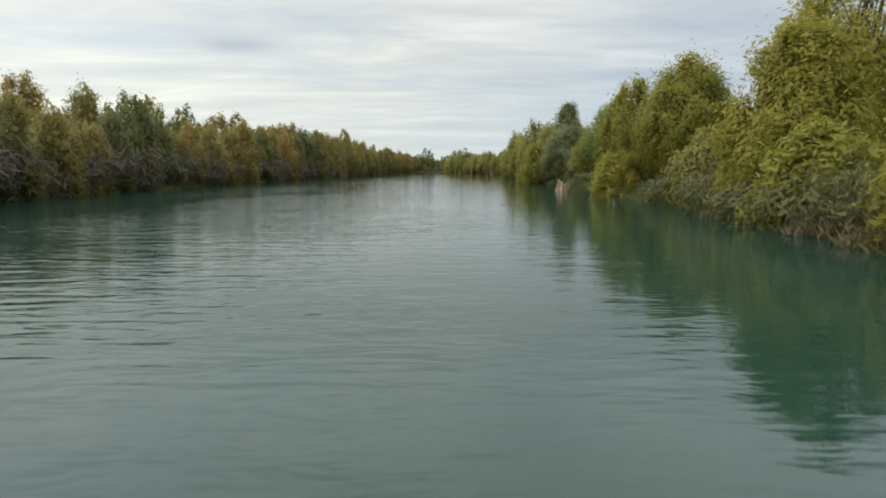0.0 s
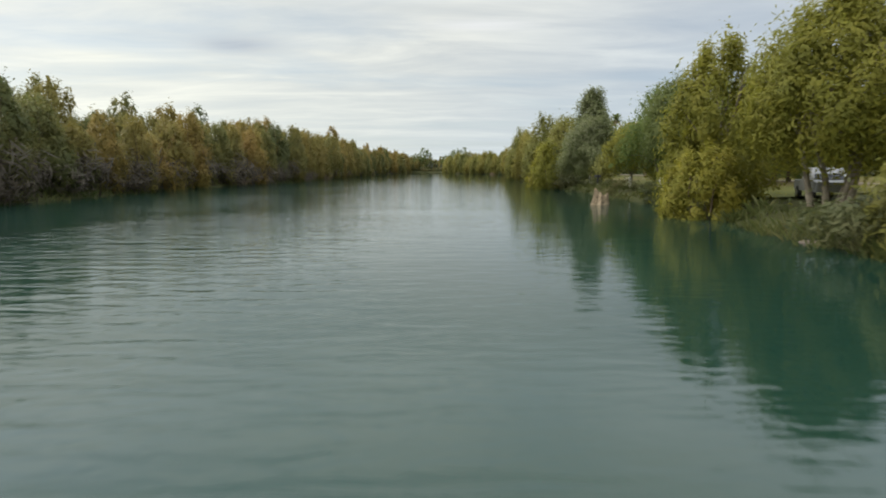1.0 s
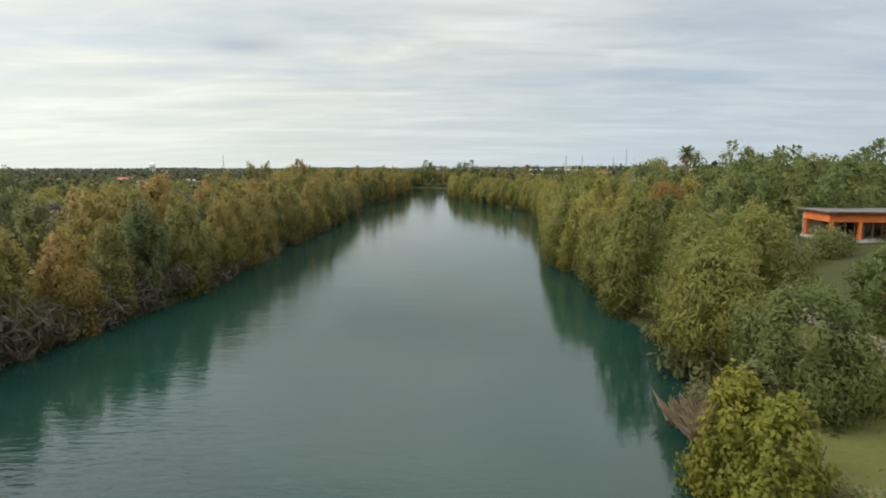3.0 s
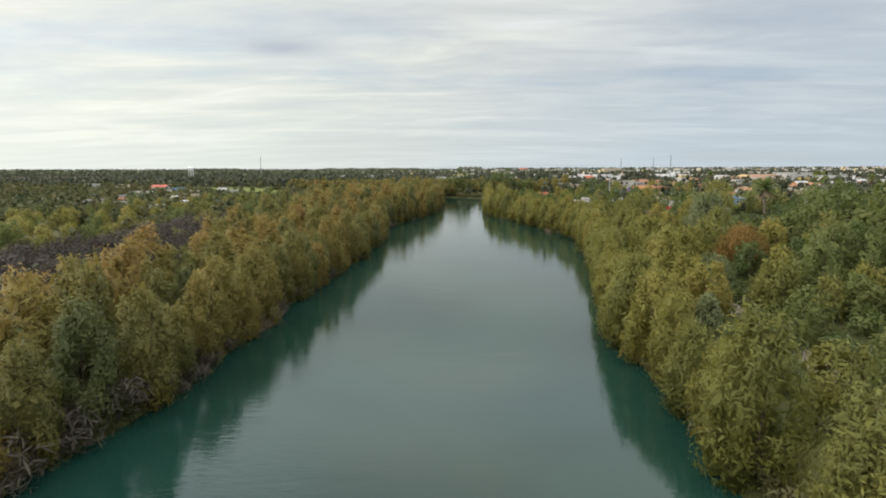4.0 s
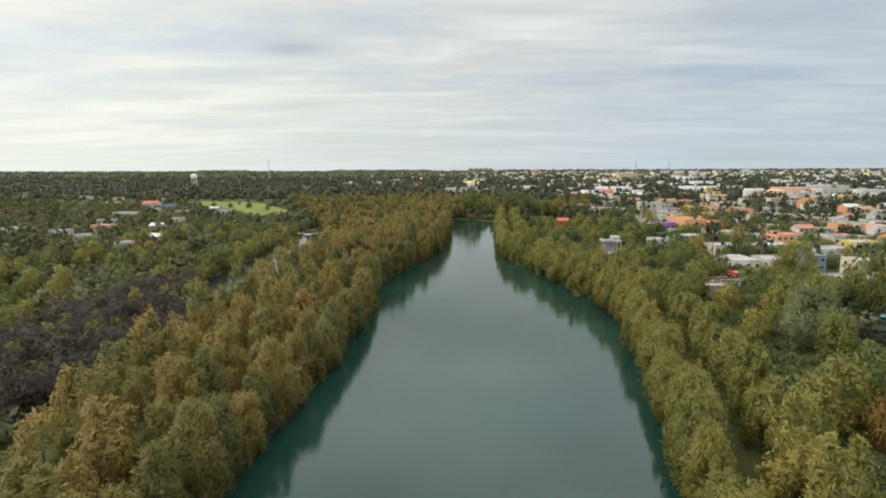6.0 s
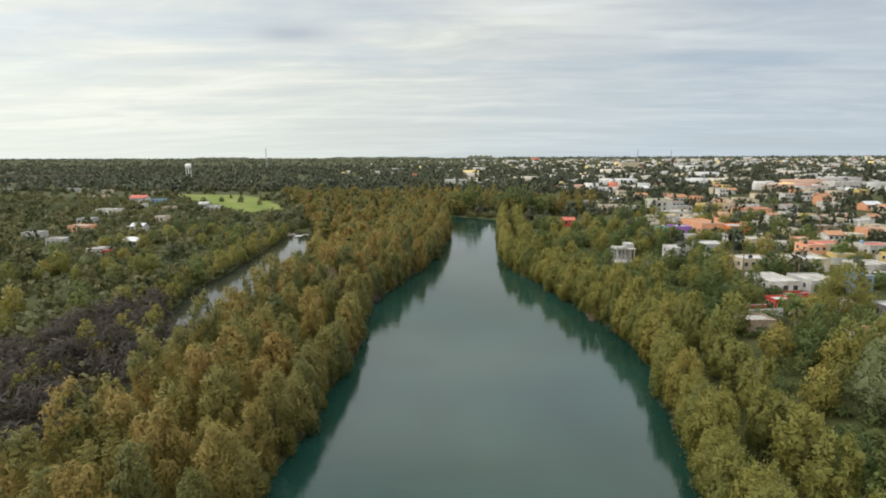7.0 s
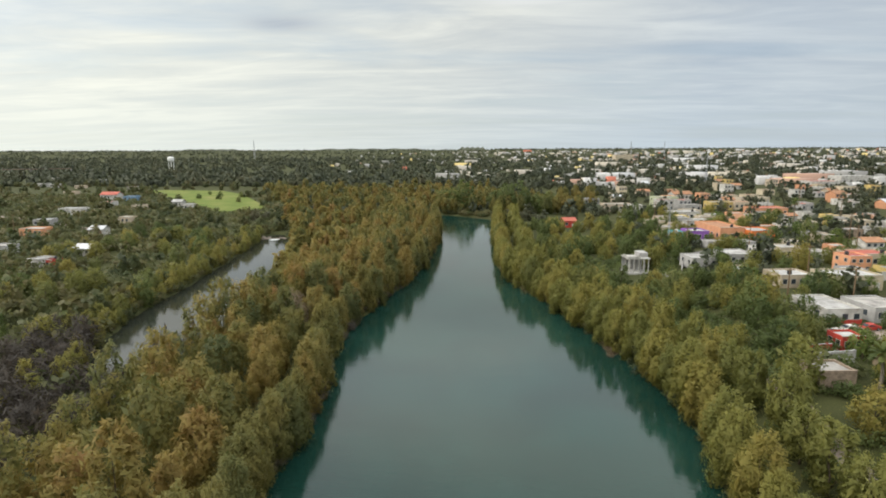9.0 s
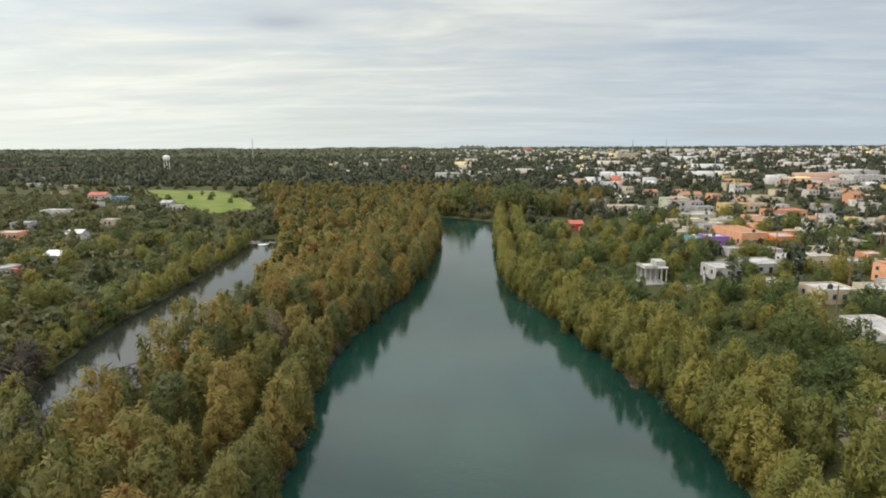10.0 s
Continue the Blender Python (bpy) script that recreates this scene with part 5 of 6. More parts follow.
def garden_wall(x0, y0, x1, y1, h, paint, label):
    ln = math.hypot(x1 - x0, y1 - y0)
    z = min(gz(x0, y0), gz(x1, y1))
    root = new("garden_wall")
    part("wall", boxes((0, -0.09, -0.6, ln, 0.09, h)), PAINT[paint], root)
    part("coping", boxes((-0.03, -0.12, h, ln + 0.03, 0.12, h + 0.07)), PAINT["grey"], root)
    k = 0.0
    while k <= ln:
        part("pier", boxes((k - 0.13, -0.14, -0.6, k + 0.13, 0.14, h + 0.15)), PAINT[paint], root)
        k += 3.2
    root.matrix_basis = pose(x0, y0, z + 0.05, 0, 0, math.degrees(math.atan2(y1 - y0, x1 - x0)))
    tagged(root, label, "wall", "garden walls")


garden_wall(47.0, 244.5, 53.5, 246.0, 1.8, "grey", "grey block yard wall near the shed")
garden_wall(48.0, 248.5, 52.0, 249.3, 1.6, "red", "red-painted yard wall beside the parking yard")
garden_wall(52.0, 318.0, 56.0, 330.0, 1.8, "grey", "grey block yard wall below the houses")
garden_wall(46.0, 318.0, 52.0, 319.0, 1.7, "white", "white yard wall in the trees")
garden_wall(88.0, 300.0, 100.0, 302.0, 2.0, "white", "long white yard wall in the town")
garden_wall(66.0, 283.0, 74.0, 284.2, 1.9, "cream", "cream yard wall along the street")
garden_wall(60.0, 216.0, 78.0, 218.0, 1.8, "salmon", "salmon yard wall behind the turquoise house")


def utility_pole(x, y, h, label, arms=1, name="utility_pole"):
    root = new(name)
    tubes("pole", [([(0, 0, -0.4), (0, 0, h)], [0.16, 0.1])], PAINT["wood"], root, 8)
    for k in range(arms):
        part("crossarm", boxes((-0.9, -0.06, h - 0.4 - k * 0.6, 0.9, 0.06, h - 0.28 - k * 0.6)), PAINT["wood"], root)
    root.matrix_basis = pose(x, y, gz(x, y), 0, 0, T)
    tagged(root, label, "pole", "utility poles")


for px, py, h in ((62, 345, 9.5), (78, 338, 8.5), (92, 390, 10), (75, 300, 8.5), (104, 330, 9.5), (58, 275, 8), (120, 360, 9.5), (96, 430, 10), (140, 400, 10), (71, 276, 8), (88, 246, 8.5), (160, 470, 10), (66, 395, 10)):
    utility_pole(px, py, h, "weathered wooden utility pole with a crossarm")
utility_pole(-205.6, 392.7, 8.7, "pale slender pole among the scrub")


def lattice_mast(x, y, h, half, label, bands=14, paint="steel"):
    """A three-legged lattice mast; its foot lies on the land."""
    root = new("radio_mast")
    legs = [Vector((half * math.cos(a), half * math.sin(a), 0)) for a in (0.5, 2.6, 4.7)]
    for l in legs:
        tubes("leg", [([l, l * 0.3 + Vector((0, 0, h))], [half * 0.16, half * 0.1])], PAINT[paint], root, 4)
    runs = []
    for k in range(bands):
        u0, u1 = k / bands, (k + 1) / bands
        for i in range(3):
            a, b = legs[i], legs[(i + 1) % 3]
            runs.append(([a * (1 - 0.7 * u0) + Vector((0, 0, h * u0)), b * (1 - 0.7 * u1) + Vector((0, 0, h * u1))], [half * 0.07] * 2))
    tubes("bracing", runs, PAINT[paint], root, 4)
    root.matrix_basis = pose(x, y, gz(x, y))
    tagged(root, label, "mast")


lattice_mast(58.5, 352.0, 14.5, 0.45, "slim lattice radio mast among the houses")
lattice_mast(175.0, 640.0, 26.0, 0.9, "tall lattice radio mast in the town")
lattice_mast(-745.0, 1980.0, 60.0, 3.0, "distant lattice mast over the plain")
lattice_mast(420.0, 1900.0, 46.0, 2.4, "distant lattice mast behind the town")
lattice_mast(560.0, 2050.0, 46.0, 2.4, "distant lattice mast behind the town")


def water_tower(x, y):
    root = new("water_tower")
    bm = bmesh.new()
    prof = ((0.3, 17.2), (4.6, 18.0), (6.0, 19.6), (6.0, 24.2), (4.6, 25.6), (0.3, 26.6))
    n, rings = 20, []
    for r, z in prof:
        rings.append([bm.verts.new((r * math.cos(2 * math.pi * i / n), r * math.sin(2 * math.pi * i / n), z)) for i in range(n)])
    for a, b in zip(rings[:-1], rings[1:]):
        for i in range(n):
            bm.faces.new((a[i], a[(i + 1) % n], b[(i + 1) % n], b[i]))
    bm.faces.new(rings[0]), bm.faces.new(rings[-1])
    bmesh.ops.recalc_face_normals(bm, faces=bm.faces[:])
    part("tank", bm, PAINT["tower"], root, "white steel tank")
    for i in range(6):
        a = i * math.pi / 3
        tubes("leg", [([(4.9 * math.cos(a), 4.9 * math.sin(a), -0.5), (5.2 * math.cos(a), 5.2 * math.sin(a), 19.5)], [0.55, 0.5])], PAINT["tower"], root, 6)
    tubes("riser", [([(0, 0, -0.5), (0, 0, 17.4)], [0.9, 0.9])], PAINT["tower"], root, 8)
    root.matrix_basis = pose(x, y, gz(x, y)) @ Matrix.Diagonal((0.84, 0.84, 0.9, 1))
    tagged(root, "white elevated water tower on steel legs", "water tower")


water_tower(-510.0, 1064.0)


def bridge(x0, y0, x1, y1):
    root = new("road_bridge")
    a, b = Vector((x0, y0, 0)), Vector((x1, y1, 0))
    ln = (b - a).length
    part("deck", boxes((0, -5, 6.4, ln, 5, 7.6)), PAINT["stone"], root)
    part("railing", boxes((0, -5.2, 7.6, ln, -5.0, 8.2)), PAINT["roof_dark"], root)
    k = 12.0
    while k < ln:
        part("pier", boxes((k - 0.9, -4, -2, k + 0.9, 4, 6.2)), PAINT["grey"], root)
        k += 26
    root.matrix_basis = pose(x0, y0, gz(x0, y0), 0, 0, math.degrees(math.atan2(y1 - y0, x1 - x0)))
    tagged(root, "long low concrete road bridge over the plain", "bridge")


bridge(-1000, 830, -640, 1010)

# ---- ground cover ----
FIELD = ((-229, 562), (-262, 606), (-309, 651), (-286, 655), (-231, 648), (-199, 612), (-160, 548), (-135, 501), (-150, 479), (-180, 504))
sheet("playing_field", FIELD, M_LAWN, 0.12, 9, "bright mown green playing field on the west side", "lawn")
sheet("park_lawn", ((17.6, 52), (30, 46), (36, 70), (36, 112), (24, 126), (18.8, 117), (17.0, 100), (16.4, 88), (16.8, 74)), M_PARK, 0.10, 1.6, "worn park lawn on the river bank", "lawn")
sheet("parking_yard", ((50, 251.5), (62, 249.5), (74, 252), (74, 262.5), (54, 261.5)), PAINT["dirt"], 0.10, 1.6, "dusty unpaved parking yard before the shop", "yard")


def path_ribbon(name, pts, width, mat, lift, label, category):
    bm = bmesh.new()
    p = [Vector((x, y)) for x, y in pts]
    dense = []
    for a, b in zip(p[:-1], p[1:]):
        k = max(1, int((b - a).length / 2.0))
        dense += [a.lerp(b, i / k) for i in range(k)]
    dense.append(p[-1])
    prev = None
    for i, c in enumerate(dense):
        d = (dense[min(i + 1, len(dense) - 1)] - dense[max(i - 1, 0)]).normalized()
        s = Vector((-d.y, d.x)) * width / 2
        row = []
        for k in (-1, -0.33, 0.33, 1):
            q = c + s * k
            row.append(bm.verts.new((q.x, q.y, gz(q.x, q.y) + lift)))
        if prev:
            for j in range(3):
                bm.faces.new((prev[j], row[j], row[j + 1], prev[j + 1]))
        prev = row
    bmesh.ops.recalc_face_normals(bm, faces=bm.faces[:])
    tagged(part(name, bm, mat, None), label, category, kind="structure")


path_ribbon("dirt_path", ((27, 40), (28, 70), (30, 100), (31, 125), (33, 145), (34.5, 175), (37, 205), (38.5, 225), (40.5, 246)), 2.4, PAINT["dirt"], 0.14, "pale dirt path along the town bank", "path")
path_ribbon("street", ((60, 278), (100, 284), (140, 290), (190, 296)), 5.0, PAINT["asphalt"], 0.10, "narrow asphalt street between the houses", "street")
path_ribbon("street", ((56, 338), (100, 341), (140, 345), (200, 351)), 5.0, PAINT["asphalt"], 0.10, "narrow asphalt street between the houses", "street")
path_ribbon("hamlet_road", ((-150, 330), (-160, 380), (-190, 415), (-230, 440), (-300, 470)), 4.0, PAINT["dirt"], 0.10, "dirt road through the hamlet", "road")


# ---- reeds, shrubs and grass at the water ----
def blades(name, spots, per, height, width, mat, label, category, seed, lean=0.35):
    """Tufts of upright blades at (x, y, radius, scale)."""
    rs = np.random.RandomState(seed)
    V = []
    for x, y, r, k in spots:
        a, q = rs.uniform(0, 6.283, per), r * np.sqrt(rs.uniform(0, 1, per))
        bx, by = x + q * np.cos(a), y + q * np.sin(a)
        bz = np.maximum(ground_z(bx, by), -0.25)
        h = height * k * rs.uniform(0.55, 1.2, per)
        ta = rs.uniform(0, 6.283, per)
        wx, wy = np.cos(ta) * width, np.sin(ta) * width
        lx, ly = rs.normal(0, lean, per) * h, rs.normal(0, lean, per) * h
        p0, p1 = np.stack((bx - wx, by - wy, bz - 0.05), -1), np.stack((bx + wx, by + wy, bz - 0.05), -1)
        p2, p3 = np.stack((bx + lx * .45 + wx * .8, by + ly * .45 + wy * .8, bz + h * .65), -1), np.stack((bx + lx, by + ly, bz + h), -1)
        V.append(np.stack((p0, p1, p2, p3), 1).reshape(-1, 3))
    V = np.concatenate(V)
    me = fast_mesh(name, V, np.arange(len(V)).reshape(-1, 4), [], mat)
    return tagged(new(name, me), label, category, kind="stuff")


def tufts(line, rng, y0, y1, step, side, off, r, k):
    out, y = [], y0
    while y < y1:
        out.append((river_x(y, side) + side * rng.uniform(*off), y, r * rng.uniform(0.6, 1.3), rng.uniform(*k)))
        y += step * rng.uniform(0.5, 1.5)
    return out


reed_spots = [(14.0 + rng.uniform(-0.5, 0.9), 96.2 + rng.uniform(-1.6, 1.6), 0.5, rng.uniform(0.8, 1.1)) for i in range(16)]
reed_spots += [(-25.6 + rng.uniform(-1.2, 0.6), 153 + rng.uniform(-5, 5), 0.7, rng.uniform(0.4, 0.9)) for i in range(20)]
reed_spots += [(-28.4 + rng.uniform(-1.2, 0.6), 110 + rng.uniform(-3, 3), 0.7, rng.uniform(0.4, 0.8)) for i in range(12)]
reed_spots += [(river_x(268, 1) + rng.uniform(-0.4, 1.2), 266 + rng.uniform(-4, 4), 0.7, rng.uniform(0.4, 0.8)) for i in range(12)]
reed_spots += [(river_x(18, 1) + rng.uniform(0.0, 1.4), 22 + rng.uniform(-3, 3), 0.4, rng.uniform(0.25, 0.45)) for i in range(6)]
blades("reed_bed", reed_spots, 90, 1.5, 0.022, M_REED, "dry tan reeds at the water's edge", "reeds", 5)
bank_spots = tufts(RIVER, rng, 10, 130, 0.7, 1, (-0.2, 1.6), 0.5, (0.4, 1.1)) + tufts(RIVER, rng, 40, 260, 1.3, -1, (-0.2, 1.4), 0.8, (0.5, 1.2))
blades("bank_grass", bank_spots, 45, 0.55, 0.02, M_GRASS, "rough grass hanging over the river bank", "grass", 6, 0.5)
lawn_spots = [(rng.uniform(16.8, 32), rng.uniform(50, 118), 1.0, rng.uniform(0.5, 1.2)) for i in range(760)]
blades("lawn_grass", lawn_spots, 30, 0.10, 0.03, M_GRASS, "short uneven grass of the park lawn", "grass", 8, 0.6)


def small_plant(seed, height, width, lobes, leaves, size, tall=0.9, slim=None):
    r = random.Random(seed)
    lb = []
    for i in range(lobes):
        a, q = i * 2.4, width * 0.36 * math.sqrt((i + 0.5) / lobes)
        s = width * r.uniform(0.2, 0.32)
        lb.append((Vector((q * math.cos(a), q * math.sin(a), height * r.uniform(0.3, 0.78) * (1 - 0.4 * (q / width)))), Vector((s, s, s * tall))))
    return leaf_arrays(seed, lb, leaves, size, 0.0, 0.25, 0.0, slim or (0.2 if leaves > 90 else 0.5), 0.7)


def scatter(name, models, spots, mat, label, category, trunk=0.0):
    """Many plants of several models in one mesh: spots are (x, y, scale, model)."""
    spots = np.asarray(spots)
    V, Q, F, base = [], [], [], 0
    Z = ground_z(spots[:, 0], spots[:, 1])
    rs = np.random.RandomState(len(spots))
    for (x, y, k, which), z in zip(spots, Z):
        v, q, nor = models[int(which)]
        a = rs.uniform(0, 6.283)
        c, s = math.cos(a), math.sin(a)
        w = np.empty_like(v)
        sx, sz = k * rs.uniform(0.88, 1.14), k * rs.uniform(0.85, 1.15)
        w[:, 0], w[:, 1], w[:, 2] = x + sx * (c * v[:, 0] - s * v[:, 1]), y + sx * (s * v[:, 0] + c * v[:, 1]), z + sz * v[:, 2]
        V.append(w), Q.append(q + base), F.append(np.stack((c * nor[:, 0] - s * nor[:, 1], s * nor[:, 0] + c * nor[:, 1], nor[:, 2]), -1))
        base += len(v)
    me = soften(fast_mesh(name, np.concatenate(V), np.concatenate(Q), [], mat), np.concatenate(F))
    return tagged(new(name, me), label, category, kind="stuff")


# shrubs that hang over both banks
shrub = [small_plant(300 + i, 1.6, 2.4, 8, 110, 0.42) for i in range(4)] + [small_plant(304 + i, 1.6, 2.4, 9, 420, 0.2) for i in range(4)]
rs = np.random.RandomState(11)
spots = []
for yy in np.arange(20, 450, 1.0):
    spots.append((river_x(yy, -1) - rs.uniform(-0.3, 2.2), yy + rs.uniform(-1, 1), rs.uniform(0.7, 1.5) * (1.35 if yy < 130 else 0.75), rs.randint(4)))
twiggy = [small_plant(312 + i, 2.2, 2.4, 9, 260, 0.5, 1.3, 0.07) for i in range(4)]
scatter("bank_shrubs", twiggy, spots, M_BARE, "grey-brown leafless shrubs along the west bank", "shrub")
spots = []
for yy in np.arange(4, 470, 1.2):
    small = 0.2 if 40 < yy < 50 else 0.45 if 44 < yy < 84 else 1.0
    for k in range(2 if yy < 110 else 1):
        spots.append((river_x(yy, 1) + rs.uniform(-0.2, 1.9), yy + rs.uniform(-1, 1), small * rs.uniform(0.45, 1.2), rs.randint(4) + 4 * (yy < 100)))
for yy in np.arange(60, 420, 2.2):
    for side in (-1, 1):
        cx, cw = np.interp(yy, CHANNEL[:, 1], CHANNEL[:, 0]), np.interp(yy, CHANNEL[:, 1], CHANNEL[:, 2])
        spots.append((cx + side * (cw + rs.uniform(0.3, 2.4)), yy, rs.uniform(0.7, 1.6), rs.randint(4)))
brush = []
for yy in rs.uniform(80, 262, 760):
    brush.append((float(np.interp(yy, [80, 244, 262], [-70, -68, -68])) + rs.uniform(-17, 15), yy, rs.uniform(1.0, 2.4), rs.randint(4)))
scatter("channel_brush", [small_plant(330 + i, 2.4, 2.6, 9, 130, 0.6, 1.3, 0.09) for i in range(4)], [b for b in brush if float(shore(CHANNEL, b[0], b[1])) > 0.5], M_THICKET, "grey-brown leafless thicket in the silted channel", "shrub")
for k in range(420):
    xx, yy = rs.uniform(-70, 18), rs.uniform(455, 505)
    if 0.4 < float(shore(RIVER, xx, yy)) < 12 and yy > 462:
        spots.append((xx, yy, rs.uniform(1.2, 2.2), rs.randint(4)))
scatter("bank_scrub", shrub, spots, M_SCRUB, "olive scrub along the water's edges", "shrub")


KEPT, TABLE = [], [None]


def free(x, y, margin=0.0):
    if len(KEPT) != len(KEEP):
        KEPT[:] = [tuple(k) for k in KEEP]
        TABLE[0] = np.array(KEPT)
    k = TABLE[0]
    if (((k[:, 0] - x) ** 2 + (k[:, 1] - y) ** 2) <= (k[:, 2] + margin) ** 2).any():
        return False
    if y < 510 and -75 < x < 40 and float(shore(RIVER, x, y)) < 2.0 + margin:
        return False
    return not (235 < y < 415 and -115 < x < -50) or float(shore(CHANNEL, x, y)) >= 1.6 + margin


def in_field(x, y):
    inside = False
    for (ax, ay), (bx, by) in zip(FIELD, FIELD[1:] + FIELD[:1]):
        if (ay > y) != (by > y) and x < ax + (y - ay) * (bx - ax) / (by - ay):
            inside = not inside
    return inside


# mid-distance trees that stand singly
green_trees = Planter([tree("mesquite_tree", 400 + i, h, w, 1500, 0.32, M_GREEN, 26, 0.12, 0.05, girth=0.15, limbs=4, lobe=(0.13, 0.21), tall=1.0, core=0.6, sprays=8, slim=0.3)
                       for i, (h, w) in enumerate(((6.6, 6.8), (7.4, 6.2), (5.6, 6.6), (8.4, 6.6)))], "rounded dark green tree between the houses", "tree", "town trees")
olive_trees = Planter([tree("hackberry_tree", 420 + i, h, w, 1500, 0.32, M_OLIVE, 26, 0.1, 0.15, girth=0.15, limbs=4, lobe=(0.13, 0.2), tall=1.2, core=0.6, sprays=8, slim=0.28)
                       for i, (h, w) in enumerate(((6.8, 6.0), (7.6, 6.4), (5.8, 6.2)))], "olive-brown tree on the outskirts", "tree", "outskirts trees")
yard_trees = Planter([tree("citrus_tree", 440 + i, h, w, 900, 0.26, mat, 18, 0.1, 0.0, girth=0.09, limbs=4, lobe=(0.16, 0.25), tall=1.0, core=0.6, sprays=8, slim=0.32)
                      for i, (h, w, mat) in enumerate(((3.6, 3.8, M_GREEN), (4.4, 4.2, M_FRESH), (4.0, 4.4, M_OLIVE)))], "small leafy yard tree before a house front", "tree", "yard trees")
tr = random.Random(21)
HUES = ("white", "cream", "beige", "grey", "salmon", "grey", "beige", "white", "cream", "stone", "white", "yellow")
TOPS = ("roof_white", "roof_grey", "roof_tin", "roof_grey", "roof_white", "roof_grey", "roof_white", "roof_brown", "roof_red")
SAID = {"white": "white", "cream": "cream", "beige": "beige", "grey": "grey", "salmon": "salmon pink", "yellow": "yellow", "stone": "stone", "orange": "orange",
        "roof_white": "white-coated", "roof_grey": "grey cement", "roof_red": "red-coated", "roof_tin": "tin", "roof_brown": "brown tiled"}
n = tries = 0
while n < 85 and tries < 6000:        # small houses crowded along the town's edge
    tries += 1
    y = tr.uniform(262, 420)
    x = tr.uniform(float(np.interp(y, [262, 310, 350, 420], [68, 56, 60, 66])), 165)
    w, d = tr.uniform(4.0, 6.8), tr.uniform(4.5, 6.5)
    if not free(x, y + d / 2, 0.36 * math.hypot(w, d)):
        continue
    wall, roof = tr.choice(HUES), tr.choice(TOPS)
    house(x, y, w, d, tr.uniform(2.5, 3.2), T + tr.choice((0, 0, 1, -2)), wall, roof, "small %s house with a %s roof" % (SAID[wall], SAID[roof]),
          windows=tr.choice((1, 2)), side_windows=0, pitched=roof == "roof_brown")
    n += 1
n = tries = 0
while n < 205 and tries < 8000:
    tries += 1
    y = tr.uniform(112, 420)
    x = tr.uniform(river_x(y, 1) + 11, 112)
    dens = 0.95 if x < np.interp(y, [120, 200, 260, 330, 420], [80, 66, 56, 60, 75]) else 0.45
    if tr.random() > dens or not free(x, y, 0.2):
        continue
    (green_trees if tr.random() < 0.46 else olive_trees).put(tr, x, y, tr.uniform(0.72, 1.15))
    KEEP.append((x, y, 2.0))
    n += 1
for i in range(40):        # the tall dark mesquites behind the park
    y = tr.uniform(150, 232)
    x = tr.uniform(46, 100)
    if free(x, y, 0.8):
        green_trees.put(tr, x, y, tr.uniform(1.3, 1.65), label="tall spreading green mesquite behind the park")
        KEEP.append((x, y, 2.4))
n = tries = 0
while n < 125 and tries < 5000:        # small yard trees about the houses
    tries += 1
    y = tr.uniform(225, 420)
    x = tr.uniform(river_x(y, 1) + 14, 135)
    if free(x, y, -0.9):
        (green_trees if tr.random() < 0.5 else olive_trees).put(tr, x, y, tr.uniform(0.42, 0.78), label="small leafy yard tree beside the houses")
        KEEP.append((x, y, 1.6))
        n += 1
n = tries = 0
while n < 70 and tries < 3000:        # shade trees east of the park
    tries += 1
    y, x = tr.uniform(40, 178), tr.uniform(33, 100)
    if free(x, y, 1.2):
        (green_trees if tr.random() < 0.6 else olive_trees).put(tr, x, y, tr.uniform(0.85, 1.2), label="leafy shade tree east of the park")
        KEEP.append((x, y, 2.2))
        n += 1
n = tries = 0
while n < 130 and tries < 4000:
    tries += 1
    y = tr.uniform(120, 400)
    x = tr.uniform(-150, -88 if y < 240 else -80)
    if free(x, y, 0.6):
        (olive_trees if tr.random() < 0.7 else green_trees).put(tr, x, y, tr.uniform(0.6, 1.12), label="olive tree in the scrub west of the channel")
        KEEP.append((x, y, 2.0))
        n += 1

fronts = [o for o in scene.objects if o.parent is None and o.name.split(".")[0] == "house" and 45 < o.location.x < 140 and 225 < o.location.y < 470]
for ob in fronts:
    for k in range(2):
        if tr.random() < 0.72:
            p = ob.matrix_basis @ Vector((tr.uniform(-4.5, 4.5), tr.uniform(-4.2, -2.6), 0))
            yard_trees.put(tr, p.x, p.y, tr.uniform(0.75, 1.3))
for x, y, k in ((-20, 494, 2.1), (-14, 497, 2.2), (-26, 500, 1.9), (4, 492, 1.8), (10, 490, 2.0), (16, 488, 2.2), (21, 492, 1.9), (27, 486, 1.7), (33, 482, 1.8)):
    green_trees.put(tr, x, y, k, label="tall dark tree above the wood where the river bends")
    KEEP.append((x, y, 4.0))
for x, y in ((-206, 590), (-222, 606), (-196, 566), (-186, 582), (-172, 545), (-214, 572)):      # young trees on the playing field
    green_trees.put(tr, x, y, tr.uniform(0.42, 0.7), label="small tree standing on the playing field")

# the thicket between the bank trees and the first houses
thick = []
for i in range(1500):
    y = tr.uniform(118, 350)
    x = tr.uniform(river_x(y, 1) + 8, 62)
    if free(x, y, -1.2):
        thick.append((x, y, tr.uniform(0.7, 1.5), tr.randrange(4)))
scatter("bank_thicket", shrub, thick, M_GREEN_STUFF, "green undergrowth between the bank and the houses", "shrub")

